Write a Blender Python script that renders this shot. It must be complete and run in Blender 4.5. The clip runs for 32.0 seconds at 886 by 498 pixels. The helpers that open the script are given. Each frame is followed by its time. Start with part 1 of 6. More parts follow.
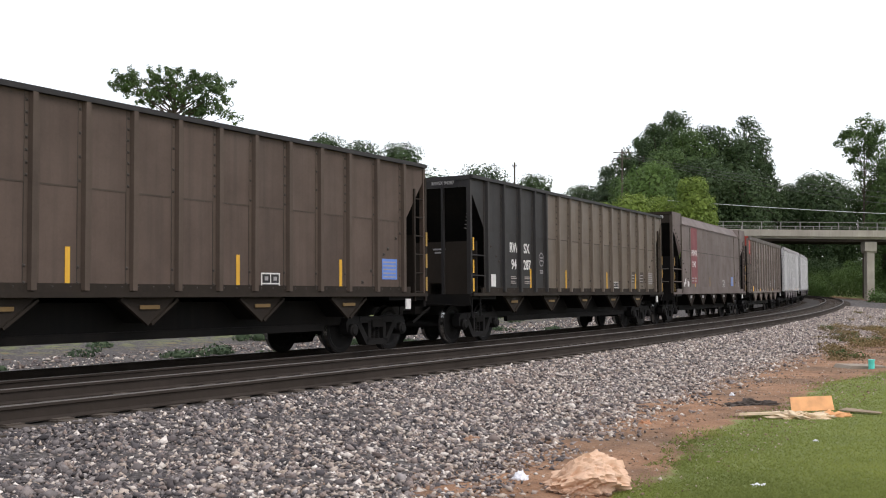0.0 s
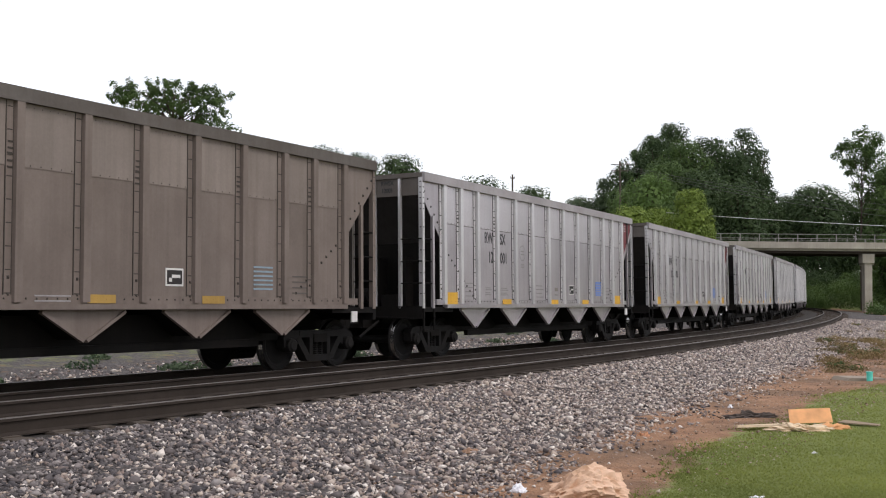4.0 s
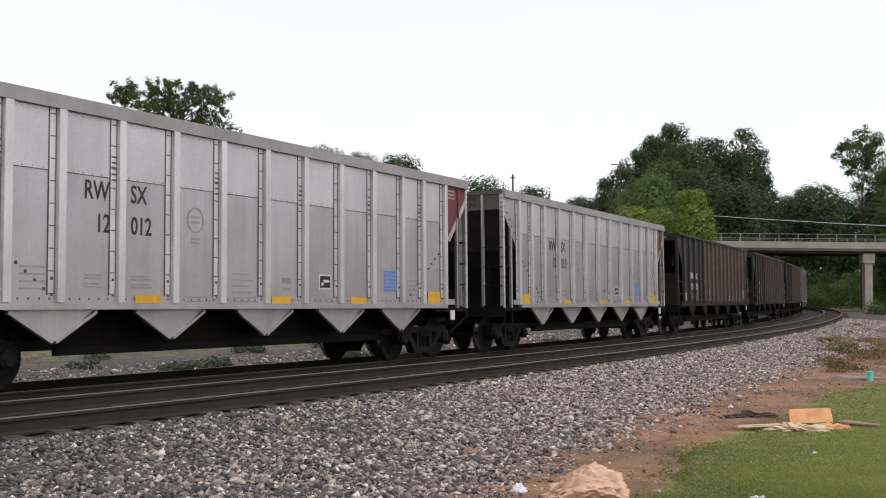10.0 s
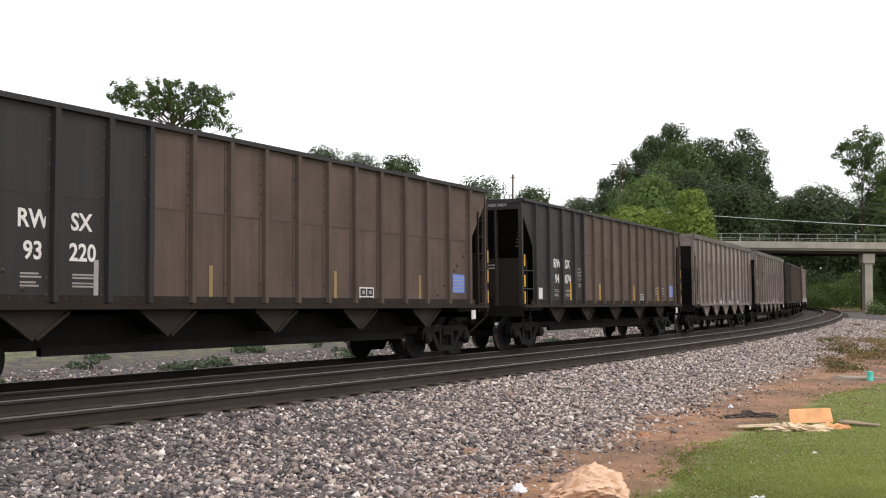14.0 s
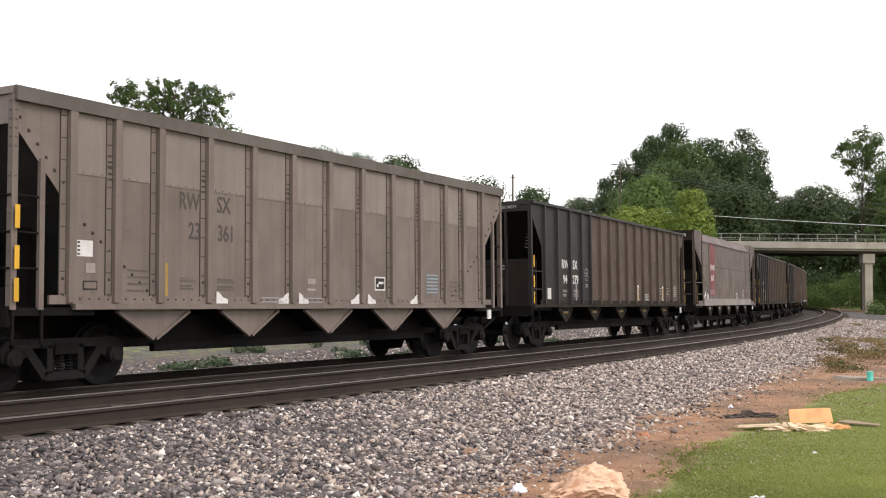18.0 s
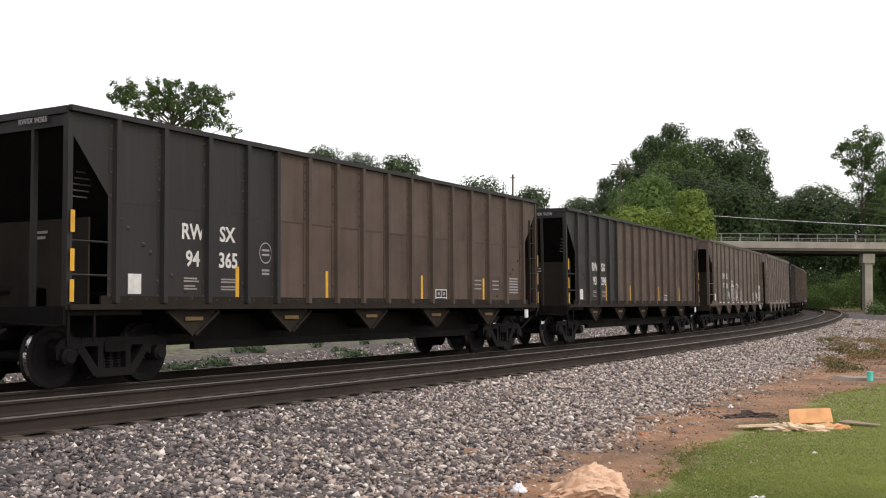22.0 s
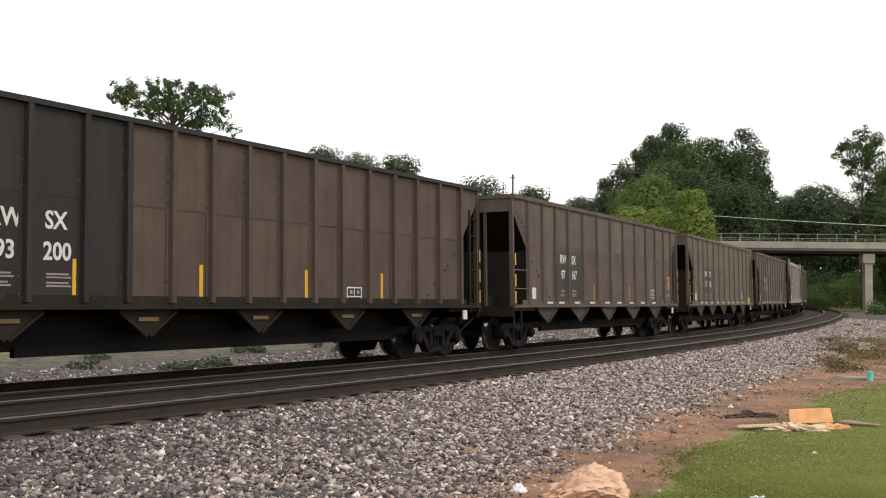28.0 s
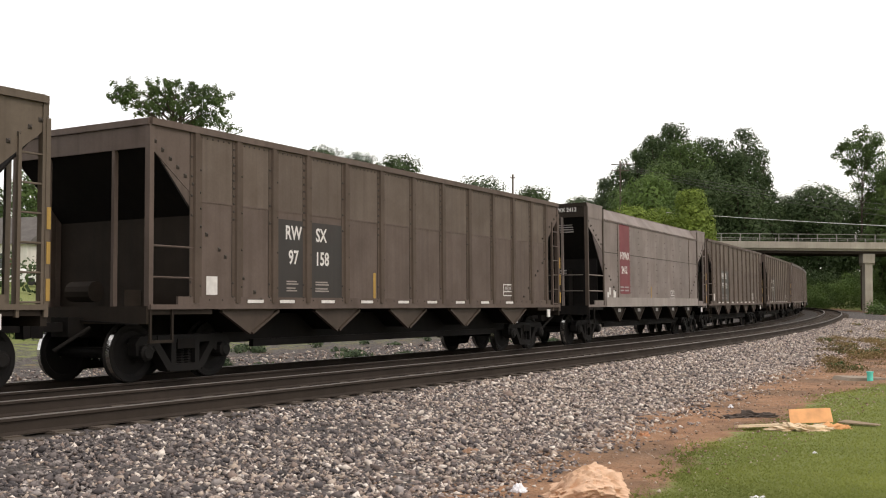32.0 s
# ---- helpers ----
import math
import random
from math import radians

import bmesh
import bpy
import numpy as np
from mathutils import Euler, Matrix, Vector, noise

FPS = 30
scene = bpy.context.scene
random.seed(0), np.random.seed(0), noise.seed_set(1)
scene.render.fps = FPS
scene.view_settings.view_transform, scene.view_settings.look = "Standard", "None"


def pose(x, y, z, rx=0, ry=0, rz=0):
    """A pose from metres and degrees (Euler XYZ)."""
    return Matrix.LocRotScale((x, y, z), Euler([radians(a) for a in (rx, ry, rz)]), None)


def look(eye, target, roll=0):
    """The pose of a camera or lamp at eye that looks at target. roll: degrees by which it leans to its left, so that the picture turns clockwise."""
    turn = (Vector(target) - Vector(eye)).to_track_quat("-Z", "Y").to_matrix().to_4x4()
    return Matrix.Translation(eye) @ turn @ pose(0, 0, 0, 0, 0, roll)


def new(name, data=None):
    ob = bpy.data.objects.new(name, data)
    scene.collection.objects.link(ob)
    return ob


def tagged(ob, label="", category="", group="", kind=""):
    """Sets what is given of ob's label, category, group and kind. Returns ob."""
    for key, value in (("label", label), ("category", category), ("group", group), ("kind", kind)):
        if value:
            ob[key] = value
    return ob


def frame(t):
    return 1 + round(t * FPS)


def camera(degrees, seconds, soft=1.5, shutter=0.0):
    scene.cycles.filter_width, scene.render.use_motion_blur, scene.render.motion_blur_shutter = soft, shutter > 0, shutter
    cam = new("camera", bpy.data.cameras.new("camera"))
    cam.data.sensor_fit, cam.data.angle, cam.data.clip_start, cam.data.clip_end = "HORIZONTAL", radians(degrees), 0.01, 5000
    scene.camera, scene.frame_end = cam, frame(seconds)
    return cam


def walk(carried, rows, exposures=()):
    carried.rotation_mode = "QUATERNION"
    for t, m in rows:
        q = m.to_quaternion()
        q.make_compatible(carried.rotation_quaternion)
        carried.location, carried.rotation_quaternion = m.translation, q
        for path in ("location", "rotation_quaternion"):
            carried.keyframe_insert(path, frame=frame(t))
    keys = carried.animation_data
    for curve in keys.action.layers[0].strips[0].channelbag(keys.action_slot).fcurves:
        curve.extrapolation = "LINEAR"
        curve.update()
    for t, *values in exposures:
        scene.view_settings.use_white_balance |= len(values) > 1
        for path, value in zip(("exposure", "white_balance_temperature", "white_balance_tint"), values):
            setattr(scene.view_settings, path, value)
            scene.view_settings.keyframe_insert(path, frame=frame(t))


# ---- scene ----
# ---- camera: on a tripod beside the line, nudged in the first seconds ----
EYE = 1.6
LENS = 1850.0          # focal length of the lens, in the units of the bearings below
TILT = 2.65
cam = camera(45.93, 32.0, soft=1.1)
NUDGE = [(0, 3, -21), (0.1, 3, -20.5), (0.2, 2, -18), (0.3, -2, -3), (0.4, -2, 4), (0.5, 0, 5), (0.75, 4, 5.3), (1, 7.5, 5),
         (1.5, 6, 4.5), (2, 3.5, 3), (2.5, 1.5, 2), (3, 1, 1), (3.5, 0, 0.5), (5.5, -1, 0), (7.5, -1, 0), (8, -1, -1),
         (8.7, 0, -1), (9.5, 0, -1), (10, 0, 0), (20, 0, 0), (32, 0, 0)]
EXPOSE = [(0, 0.12, 6500, 12), (3, 0.06, 6500, 13), (5, -0.2, 6600, 14), (10, -0.2, 6600, 14), (12, 0.05, 6650, 14), (14, 0.22, 6750, 14),
          (16.5, 0.5, 6900, 14), (17.5, 0.5, 6900, 14), (18.5, 0.28, 6950, 14), (20.5, 0.08, 6900, 14), (23, 0.12, 6900, 14), (25, 0.18, 6950, 14),
          (28, 0.04, 7050, 14), (28.8, 0.06, 7250, 14), (29.5, 0.36, 7350, 13), (30.5, 0.36, 7350, 13), (32, 0.08, 7300, 13)]
walk(cam, [(t, pose(0, 0, EYE, 90 + TILT + math.degrees(dy / LENS), 0, math.degrees(dx / LENS))) for t, dx, dy in NUDGE], EXPOSE)

# ---- daylight: a bright, evenly overcast sky ----
world = bpy.data.worlds.new("overcast_sky")
scene.world = world
world.use_nodes = True
wn, wl = world.node_tree.nodes, world.node_tree.links
wn.clear()
sky = wn.new("ShaderNodeTexSky")
sky.sky_type, sky.sun_disc, sky.sun_elevation, sky.sun_rotation = "NISHITA", False, radians(51), radians(124)
bg_sky, bg_cloud = wn.new("ShaderNodeBackground"), wn.new("ShaderNodeBackground")
bg_sky.inputs[1].default_value = 0.05
wl.new(sky.outputs[0], bg_sky.inputs[0])
wtc, wnoise, wramp = wn.new("ShaderNodeTexCoord"), wn.new("ShaderNodeTexNoise"), wn.new("ShaderNodeValToRGB")
wnoise.inputs["Scale"].default_value, wnoise.inputs["Detail"].default_value = 1.6, 4
wl.new(wtc.outputs["Generated"], wnoise.inputs["Vector"])
wramp.color_ramp.elements[0].color, wramp.color_ramp.elements[0].position = (0.96, 0.963, 0.98, 1), 0.3
wramp.color_ramp.elements[1].color, wramp.color_ramp.elements[1].position = (1.0, 1.0, 1.0, 1), 0.6
wl.new(wnoise.outputs[0], wramp.inputs[0])
wl.new(wramp.outputs[0], bg_cloud.inputs[0])
bg_cloud.inputs[1].default_value = 0.98
wadd, wout = wn.new("ShaderNodeAddShader"), wn.new("ShaderNodeOutputWorld")
wl.new(bg_sky.outputs[0], wadd.inputs[0])
wl.new(bg_cloud.outputs[0], wadd.inputs[1])
wl.new(wadd.outputs[0], wout.inputs[0])
sun = new("sun", bpy.data.lights.new("sun", "SUN"))
sun.data.energy, sun.data.angle, sun.data.color = 1.15, radians(25), (1.0, 0.96, 0.9)
sun.matrix_world = look((30, -20, 45), (0, 0, 0))

# ---- materials ----


def material(name):
    m = bpy.data.materials.new(name)
    m.use_nodes = True
    n = m.node_tree.nodes
    n.clear()
    out, bsdf = n.new("ShaderNodeOutputMaterial"), n.new("ShaderNodeBsdfPrincipled")
    m.node_tree.links.new(bsdf.outputs[0], out.inputs[0])
    return m, n, m.node_tree.links, bsdf


def ramp(n, l, source, stops):
    r = n.new("ShaderNodeValToRGB")
    e = r.color_ramp.elements
    while len(e) < len(stops):
        e.new(0.5)
    for el, (pos, col) in zip(e, stops):
        el.position, el.color = pos, (*col, 1)
    l.new(source, r.inputs[0])
    return r.outputs[0]


def mix(n, l, fac, a, b, mode="MIX"):
    m = n.new("ShaderNodeMix")
    m.data_type, m.blend_type = "RGBA", mode
    for value, socket in ((fac, m.inputs[0]), (a, m.inputs[6]), (b, m.inputs[7])):
        if isinstance(value, (int, float)):
            socket.default_value = value
        elif isinstance(value, tuple):
            socket.default_value = (*value, 1)
        else:
            l.new(value, socket)
    return m.outputs[2]


def coords(n, l, scale=(1, 1, 1), shift=True, kind="Object"):
    tc, mp = n.new("ShaderNodeTexCoord"), n.new("ShaderNodeMapping")
    mp.inputs["Scale"].default_value = scale
    l.new(tc.outputs[kind], mp.inputs[0])
    if shift:
        info, mul = n.new("ShaderNodeObjectInfo"), n.new("ShaderNodeMath")
        mul.operation = "MULTIPLY"
        mul.inputs[1].default_value = 37.0
        l.new(info.outputs["Random"], mul.inputs[0])
        l.new(mul.outputs[0], mp.inputs[1])
    return mp.outputs[0]


def noise_of(n, l, vec, scale, detail=4, rough=0.55):
    t = n.new("ShaderNodeTexNoise")
    t.inputs["Scale"].default_value, t.inputs["Detail"].default_value, t.inputs["Roughness"].default_value = scale, detail, rough
    l.new(vec, t.inputs["Vector"])
    return t.outputs[0]


def bump_of(n, l, height, bsdf, strength, distance):
    b = n.new("ShaderNodeBump")
    b.inputs["Strength"].default_value, b.inputs["Distance"].default_value = strength, distance
    l.new(height, b.inputs["Height"])
    l.new(b.outputs[0], bsdf.inputs["Normal"])


def weathered(name, base, dirt, amount=0.5, rough=0.6, metal=0.0, streak=0.5, grain=22.0, bump=0.15, blotch=1.3, gloss=0.28, cloud=0.12, tone=0.05):
    """Paint or bare metal with blotches, run-down streaks and fine grain."""
    m, n, l, b = material(name)
    blot = noise_of(n, l, coords(n, l), blotch, 5, 0.6)
    runs = noise_of(n, l, coords(n, l, (7, 7, 0.22)), 1.0, 4)
    fine = noise_of(n, l, coords(n, l, shift=False), grain, 3, 0.7)
    col = mix(n, l, ramp(n, l, blot, [(0.36, (0, 0, 0)), (0.72, (amount,) * 3)]), base, dirt)
    col = mix(n, l, ramp(n, l, runs, [(0.45, (0, 0, 0)), (0.8, (streak,) * 3)]), col, dirt)
    grey = ramp(n, l, fine, [(0.25, (0.91, 0.91, 0.91)), (0.75, (1.06, 1.06, 1.06))])
    col = mix(n, l, 1.0, col, grey, "MULTIPLY")
    broad = noise_of(n, l, coords(n, l, (0.8, 0.8, 0.5)), 1.0, 2, 0.5)
    col = mix(n, l, 1.0, col, ramp(n, l, broad, [(0.3, (1 - cloud,) * 3), (0.7, (1 + cloud * 0.8,) * 3)]), "MULTIPLY")
    sheet_tone = n.new("ShaderNodeObjectInfo")
    col = mix(n, l, 1.0, col, ramp(n, l, sheet_tone.outputs["Random"], [(0.0, (1 - tone,) * 3), (1.0, (1 + tone,) * 3)]), "MULTIPLY")
    l.new(col, b.inputs["Base Color"])
    l.new(ramp(n, l, blot, [(0.3, (rough * 0.85,) * 3), (0.75, (min(1, rough * 1.2),) * 3)]), b.inputs["Roughness"])
    b.inputs["Metallic"].default_value = metal
    b.inputs["Specular IOR Level"].default_value = gloss
    bump_of(n, l, fine, b, bump, 0.004)
    return m


def plain(name, colour, rough=0.6, metal=0.0, vary=0.12, grain=8.0):
    m, n, l, b = material(name)
    f = noise_of(n, l, coords(n, l), grain, 4)
    lo, hi = tuple(c * (1 - vary) for c in colour), tuple(min(1, c * (1 + vary)) for c in colour)
    l.new(ramp(n, l, f, [(0.3, lo), (0.7, hi)]), b.inputs["Base Color"])
    b.inputs["Roughness"].default_value, b.inputs["Metallic"].default_value = rough, metal
    return m


BROWN = weathered("rust_brown_paint", (0.100, 0.069, 0.054), (0.058, 0.040, 0.032), 0.5, 0.62, streak=0.75)
TAN = weathered("dusty_brown_paint", (0.116, 0.086, 0.072), (0.070, 0.051, 0.042), 0.5, 0.65, streak=0.75)
BLACK = weathered("faded_black_paint", (0.0195, 0.018, 0.019), (0.036, 0.030, 0.027), 0.4, 0.55, streak=0.75)
SILVER = weathered("bare_aluminium", (0.495, 0.458, 0.485), (0.345, 0.308, 0.325), 0.55, 0.36, 0.7, 0.5, blotch=0.8, gloss=0.25, cloud=0.1, tone=0.07)
GREY = weathered("greyed_beige_paint", (0.193, 0.155, 0.136), (0.126, 0.098, 0.083), 0.5, 0.6, streak=0.75)
MAUVE = weathered("grey_brown_paint", (0.137, 0.106, 0.097), (0.092, 0.069, 0.061), 0.5, 0.6, streak=0.75)
MAROON = weathered("maroon_paint", (0.19, 0.035, 0.045), (0.14, 0.055, 0.055), 0.4, 0.55)
RED = weathered("faded_red_paint", (0.42, 0.06, 0.045), (0.26, 0.07, 0.055), 0.35, 0.55)
MAUVE_PALE = weathered("pale_mauve_paint", (0.215, 0.180, 0.168), (0.145, 0.115, 0.102), 0.5, 0.6, streak=0.75)
GOLDEN = weathered("sun_bleached_tan_paint", (0.124, 0.097, 0.073), (0.080, 0.060, 0.044), 0.5, 0.55, streak=0.75)
RIVETGREY = plain("dusty_rivets", (0.085, 0.068, 0.06), 0.7)
PALE = weathered("worn_pale_paint", (0.31, 0.275, 0.255), (0.20, 0.17, 0.155), 0.4, 0.6)
UMBER = weathered("umber_paint", (0.066, 0.048, 0.037), (0.046, 0.034, 0.027), 0.4, 0.6)
OCHRE = weathered("sun_bleached_brown_paint", (0.130, 0.097, 0.071), (0.082, 0.059, 0.042), 0.5, 0.48, gloss=0.5, streak=0.75)
# soot plus the shade of ends and underframe in one dark brown
DIMBROWN = weathered("sooty_shade_brown", (0.030, 0.023, 0.018), (0.019, 0.016, 0.014), 0.5, 0.7, gloss=0.1)
# slightly darker copy of the brown paint: the posts' shading put into colour
POSTBROWN = weathered("post_shade_brown", (0.091, 0.065, 0.050), (0.055, 0.040, 0.031), 0.5, 0.65)
INKBROWN = weathered("dark_grey_brown_paint", (0.027, 0.024, 0.023), (0.045, 0.036, 0.031), 0.4, 0.5, gloss=0.35)
DARKSPOT = plain("rivet_rust_and_shade", (0.045, 0.036, 0.03), 0.8)
# steel grey that also paints shade on beige chords and silver headers
CHORDGREY = weathered("steel_and_shade_grey", (0.13, 0.115, 0.105), (0.085, 0.07, 0.06), 0.5, 0.65, gloss=0.15)
# aluminium with the top chord's shade put into its colour
SILVER_DIM = weathered("shaded_aluminium", (0.36, 0.335, 0.345), (0.25, 0.225, 0.23), 0.5, 0.5, 0.25, 0.4, gloss=0.2)
# brighter copy of the aluminium for posts
POSTSILVER = weathered("bright_aluminium", (0.64, 0.62, 0.63), (0.47, 0.45, 0.455), 0.4, 0.36, 0.6, 0.4, gloss=0.25)
# paler copies of the side materials, used above the seam
SILVER_UP = weathered("paler_aluminium", (0.575, 0.54, 0.562), (0.44, 0.405, 0.422), 0.5, 0.36, 0.7, 0.45, blotch=0.8, gloss=0.25, cloud=0.1, tone=0.07)
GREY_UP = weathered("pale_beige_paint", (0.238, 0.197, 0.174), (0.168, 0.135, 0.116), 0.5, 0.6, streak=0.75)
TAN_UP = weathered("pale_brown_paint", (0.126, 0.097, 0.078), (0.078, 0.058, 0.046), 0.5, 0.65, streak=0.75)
DARKMETAL = weathered("sooty_shade_metal", (0.12, 0.11, 0.11), (0.06, 0.053, 0.05), 0.5, 0.65, gloss=0.12)
# end recess and underframe shade is put into these dark colours, with soot
DIMSTEEL = weathered("shaded_coal_steel", (0.05, 0.045, 0.045), (0.028, 0.025, 0.024), 0.5, 0.7, gloss=0.1)
UNDER = weathered("sooty_shade_steel", (0.009, 0.0085, 0.0085), (0.018, 0.015, 0.013), 0.5, 0.7, gloss=0.06)
BOGIE = weathered("grimy_shade_cast_steel", (0.0100, 0.0095, 0.0095), (0.018, 0.0155, 0.014), 0.5, 0.7, gloss=0.12)
WHITE = plain("white_stencil_paint", (0.64, 0.62, 0.60), 0.6)
FADEDINK = plain("faded_black_stencil", (0.062, 0.050, 0.045), 0.7)
INK = plain("black_stencil_paint", (0.022, 0.021, 0.023), 0.6)
YELLOW = weathered("yellow_paint", (0.72, 0.40, 0.035), (0.40, 0.22, 0.04), 0.35, 0.5)
FADED = weathered("worn_yellow_paint", (0.42, 0.26, 0.06), (0.22, 0.14, 0.06), 0.5, 0.6)
SOILED = weathered("soiled_yellow_paint", (0.20, 0.125, 0.045), (0.10, 0.068, 0.04), 0.5, 0.65)
DULLGOLD = weathered("faded_yellow_paint", (0.30, 0.205, 0.085), (0.17, 0.115, 0.06), 0.5, 0.6)
BLUE = plain("blue_placard_paint", (0.10, 0.20, 0.55), 0.5)
BLUEGREY = plain("faded_blue_stencil", (0.22, 0.30, 0.36), 0.6)
GHOST = plain("faint_grey_stencil", (0.30, 0.28, 0.28), 0.6)
TREAD = plain("polished_wheel_steel", (0.62, 0.62, 0.62), 0.22, 1.0)
RAILTOP = plain("dull_rail_steel", (0.155, 0.14, 0.13), 0.55, 0.7)
RAILRUST = weathered("rail_rust", (0.047, 0.037, 0.031), (0.030, 0.025, 0.021), 0.5, 0.85, gloss=0.1)
WOOD = weathered("creosoted_wood", (0.062, 0.049, 0.039), (0.12, 0.095, 0.075), 0.5, 0.85, 0, 0.3, 30, 0.4)
CONCRETE = weathered("stained_concrete", (0.42, 0.385, 0.33), (0.27, 0.24, 0.20), 0.5, 0.85, 0, 0.5, 14, 0.25, 0.5)
STEEL = plain("galvanised_steel", (0.28, 0.27, 0.255), 0.5, 0.6)

# ---- mesh tools ----


class Shape:
    """Collects boxes, bars, prisms and turned forms into one mesh."""

    def __init__(self):
        self.v, self.f, self.m = [], [], []

    def add(self, verts, faces, slot=0):
        k = len(self.v)
        self.v += [tuple(p) for p in verts]
        self.f += [tuple(i + k for i in f) for f in faces]
        self.m += [slot] * len(faces)
        return self

    def box(self, x0, x1, y0, y1, z0, z1, slot=0):
        v = [(x, y, z) for x in (x0, x1) for y in (y0, y1) for z in (z0, z1)]
        return self.add(v, [(0, 1, 3, 2), (4, 6, 7, 5), (0, 4, 5, 1), (2, 3, 7, 6), (0, 2, 6, 4), (1, 5, 7, 3)], slot)

    def prism(self, outline, y0, y1, slot=0):
        """An outline in x and z, pushed from y0 to y1."""
        k = len(outline)
        v = [(x, y0, z) for x, z in outline] + [(x, y1, z) for x, z in outline]
        f = [tuple(range(k)), tuple(range(2 * k - 1, k - 1, -1))]
        f += [(i, i + k, (i + 1) % k + k, (i + 1) % k) for i in range(k)]
        return self.add(v, f, slot)

    def bar(self, a, b, r, sides=6, slot=0, r2=None):
        a, b = Vector(a), Vector(b)
        d = (b - a).normalized()
        u = d.cross(Vector((0, 0, 1)) if abs(d.z) < 0.9 else Vector((1, 0, 0))).normalized()
        w = d.cross(u)
        r2 = r if r2 is None else r2
        ring = [(math.cos(q * math.tau / sides), math.sin(q * math.tau / sides)) for q in range(sides)]
        v = [a + (u * c + w * s) * r for c, s in ring] + [b + (u * c + w * s) * r2 for c, s in ring]
        f = [(i, (i + 1) % sides, (i + 1) % sides + sides, i + sides) for i in range(sides)]
        f += [tuple(range(sides - 1, -1, -1)), tuple(range(sides, 2 * sides))]
        return self.add(v, f, slot)

    def beam(self, p, q, h, y0, y1, slot=0):
        """A flat bar of height h between two points in x and z."""
        dx, dz = q[0] - p[0], q[1] - p[1]
        k = h / 2 / math.hypot(dx, dz)
        ox, oz = -dz * k, dx * k
        return self.prism([(p[0] - ox, p[1] - oz), (q[0] - ox, q[1] - oz), (q[0] + ox, q[1] + oz), (p[0] + ox, p[1] + oz)], y0, y1, slot)

    def turned(self, profile, sides=28, centre=(0, 0), slots=None):
        """Radius and y pairs, turned round the y axis."""
        k = len(profile)
        v = [(centre[0] + r * math.cos(a), y, centre[1] + r * math.sin(a))
             for a in (i * math.tau / sides for i in range(sides)) for r, y in profile]
        f = [(i * k + q, i * k + q + 1, (i + 1) % sides * k + q + 1, (i + 1) % sides * k + q) for i in range(sides) for q in range(k - 1)]
        base = len(self.f)
        self.add(v, f)
        if slots:
            for i in range(sides):
                for q in range(k - 1):
                    self.m[base + i * (k - 1) + q] = slots[q]
        return self

    def rivets(self, x, y, z0, z1, step, r=0.018, out=-1, slot=1):
        z = z0
        while z < z1:
            self.add([(x - r, y, z - r), (x + r, y, z - r), (x + r, y, z + r), (x - r, y, z + r), (x, y + out * r * 1.1, z)],
                     [(0, 1, 4), (1, 2, 4), (2, 3, 4), (3, 0, 4)], slot)
            z += step
        return self

    def mesh(self, name, *mats):
        me = bpy.data.meshes.new(name)
        me.from_pydata(self.v, [], self.f)
        for m in mats:
            me.materials.append(m)
        if len(mats) > 1:
            me.polygons.foreach_set("material_index", np.array(self.m, dtype=np.int32))
        bm = bmesh.new()
        bm.from_mesh(me)
        bmesh.ops.recalc_face_normals(bm, faces=bm.faces)
        bm.to_mesh(me)
        bm.free()
        return me


def soup(name, verts, faces, mats, slots=None, kind="stuff", label="", category="", smooth=False):
    """One large mesh from arrays."""
    me = bpy.data.meshes.new(name)
    faces = np.asarray(faces, dtype=np.int32)
    k = faces.shape[1]
    me.vertices.add(len(verts))
    me.vertices.foreach_set("co", np.asarray(verts, dtype=np.float32).ravel())
    me.loops.add(faces.size)
    me.loops.foreach_set("vertex_index", faces.ravel())
    me.polygons.add(len(faces))
    me.polygons.foreach_set("loop_start", np.arange(0, faces.size, k, dtype=np.int32))
    for m in mats:
        me.materials.append(m)
    if slots is not None:
        me.polygons.foreach_set("material_index", np.asarray(slots, dtype=np.int32))
    if smooth:
        me.polygons.foreach_set("use_smooth", np.ones(len(faces), dtype=bool))
    me.update(calc_edges=True)
    ob = new(name, me)
    return tagged(ob, label, category, "", kind)


def part(name, mesh, parent, label="", at=None):
    ob = new(name, mesh)
    ob.parent = parent
    if at is not None:
        ob.matrix_basis = at
    return tagged(ob, label)


def thing(name, label, category, group="", kind="", at=None):
    ob = new(name)
    ob.empty_display_size = 0.2
    if at is not None:
        ob.matrix_basis = at
    return tagged(ob, label, category, group, kind)


CACHE = {}


def cached(key, make):
    if key not in CACHE:
        CACHE[key] = make()
    return CACHE[key]


def lettering(text, size, mat, wide=0.8):
    """Raised letters of the built-in font, lying in the x and z plane, facing -y, centred."""
    def make():
        cu = bpy.data.curves.new("letters", "FONT")
        cu.body, cu.size, cu.extrude, cu.align_x, cu.align_y, cu.resolution_u = text, size, 0.002, "CENTER", "CENTER", 3
        cu.offset = size * (0.014 if size > 0.36 else 0.022)
        ob = new("letters", cu)
        me = bpy.data.meshes.new_from_object(ob.evaluated_get(bpy.context.evaluated_depsgraph_get()))
        me.transform(pose(0, 0, 0, 90, 0, 0) @ Matrix.Diagonal((wide, 1, 1, 1)))
        me.materials.clear()
        me.materials.append(mat)
        bpy.data.objects.remove(ob)
        bpy.data.curves.remove(cu)
        return me
    return cached(("text", text, size, mat.name, wide), make)


# ---- the line: a long curve to the left, seen from its right ----
S_MIN, S_MAX = -460, 560


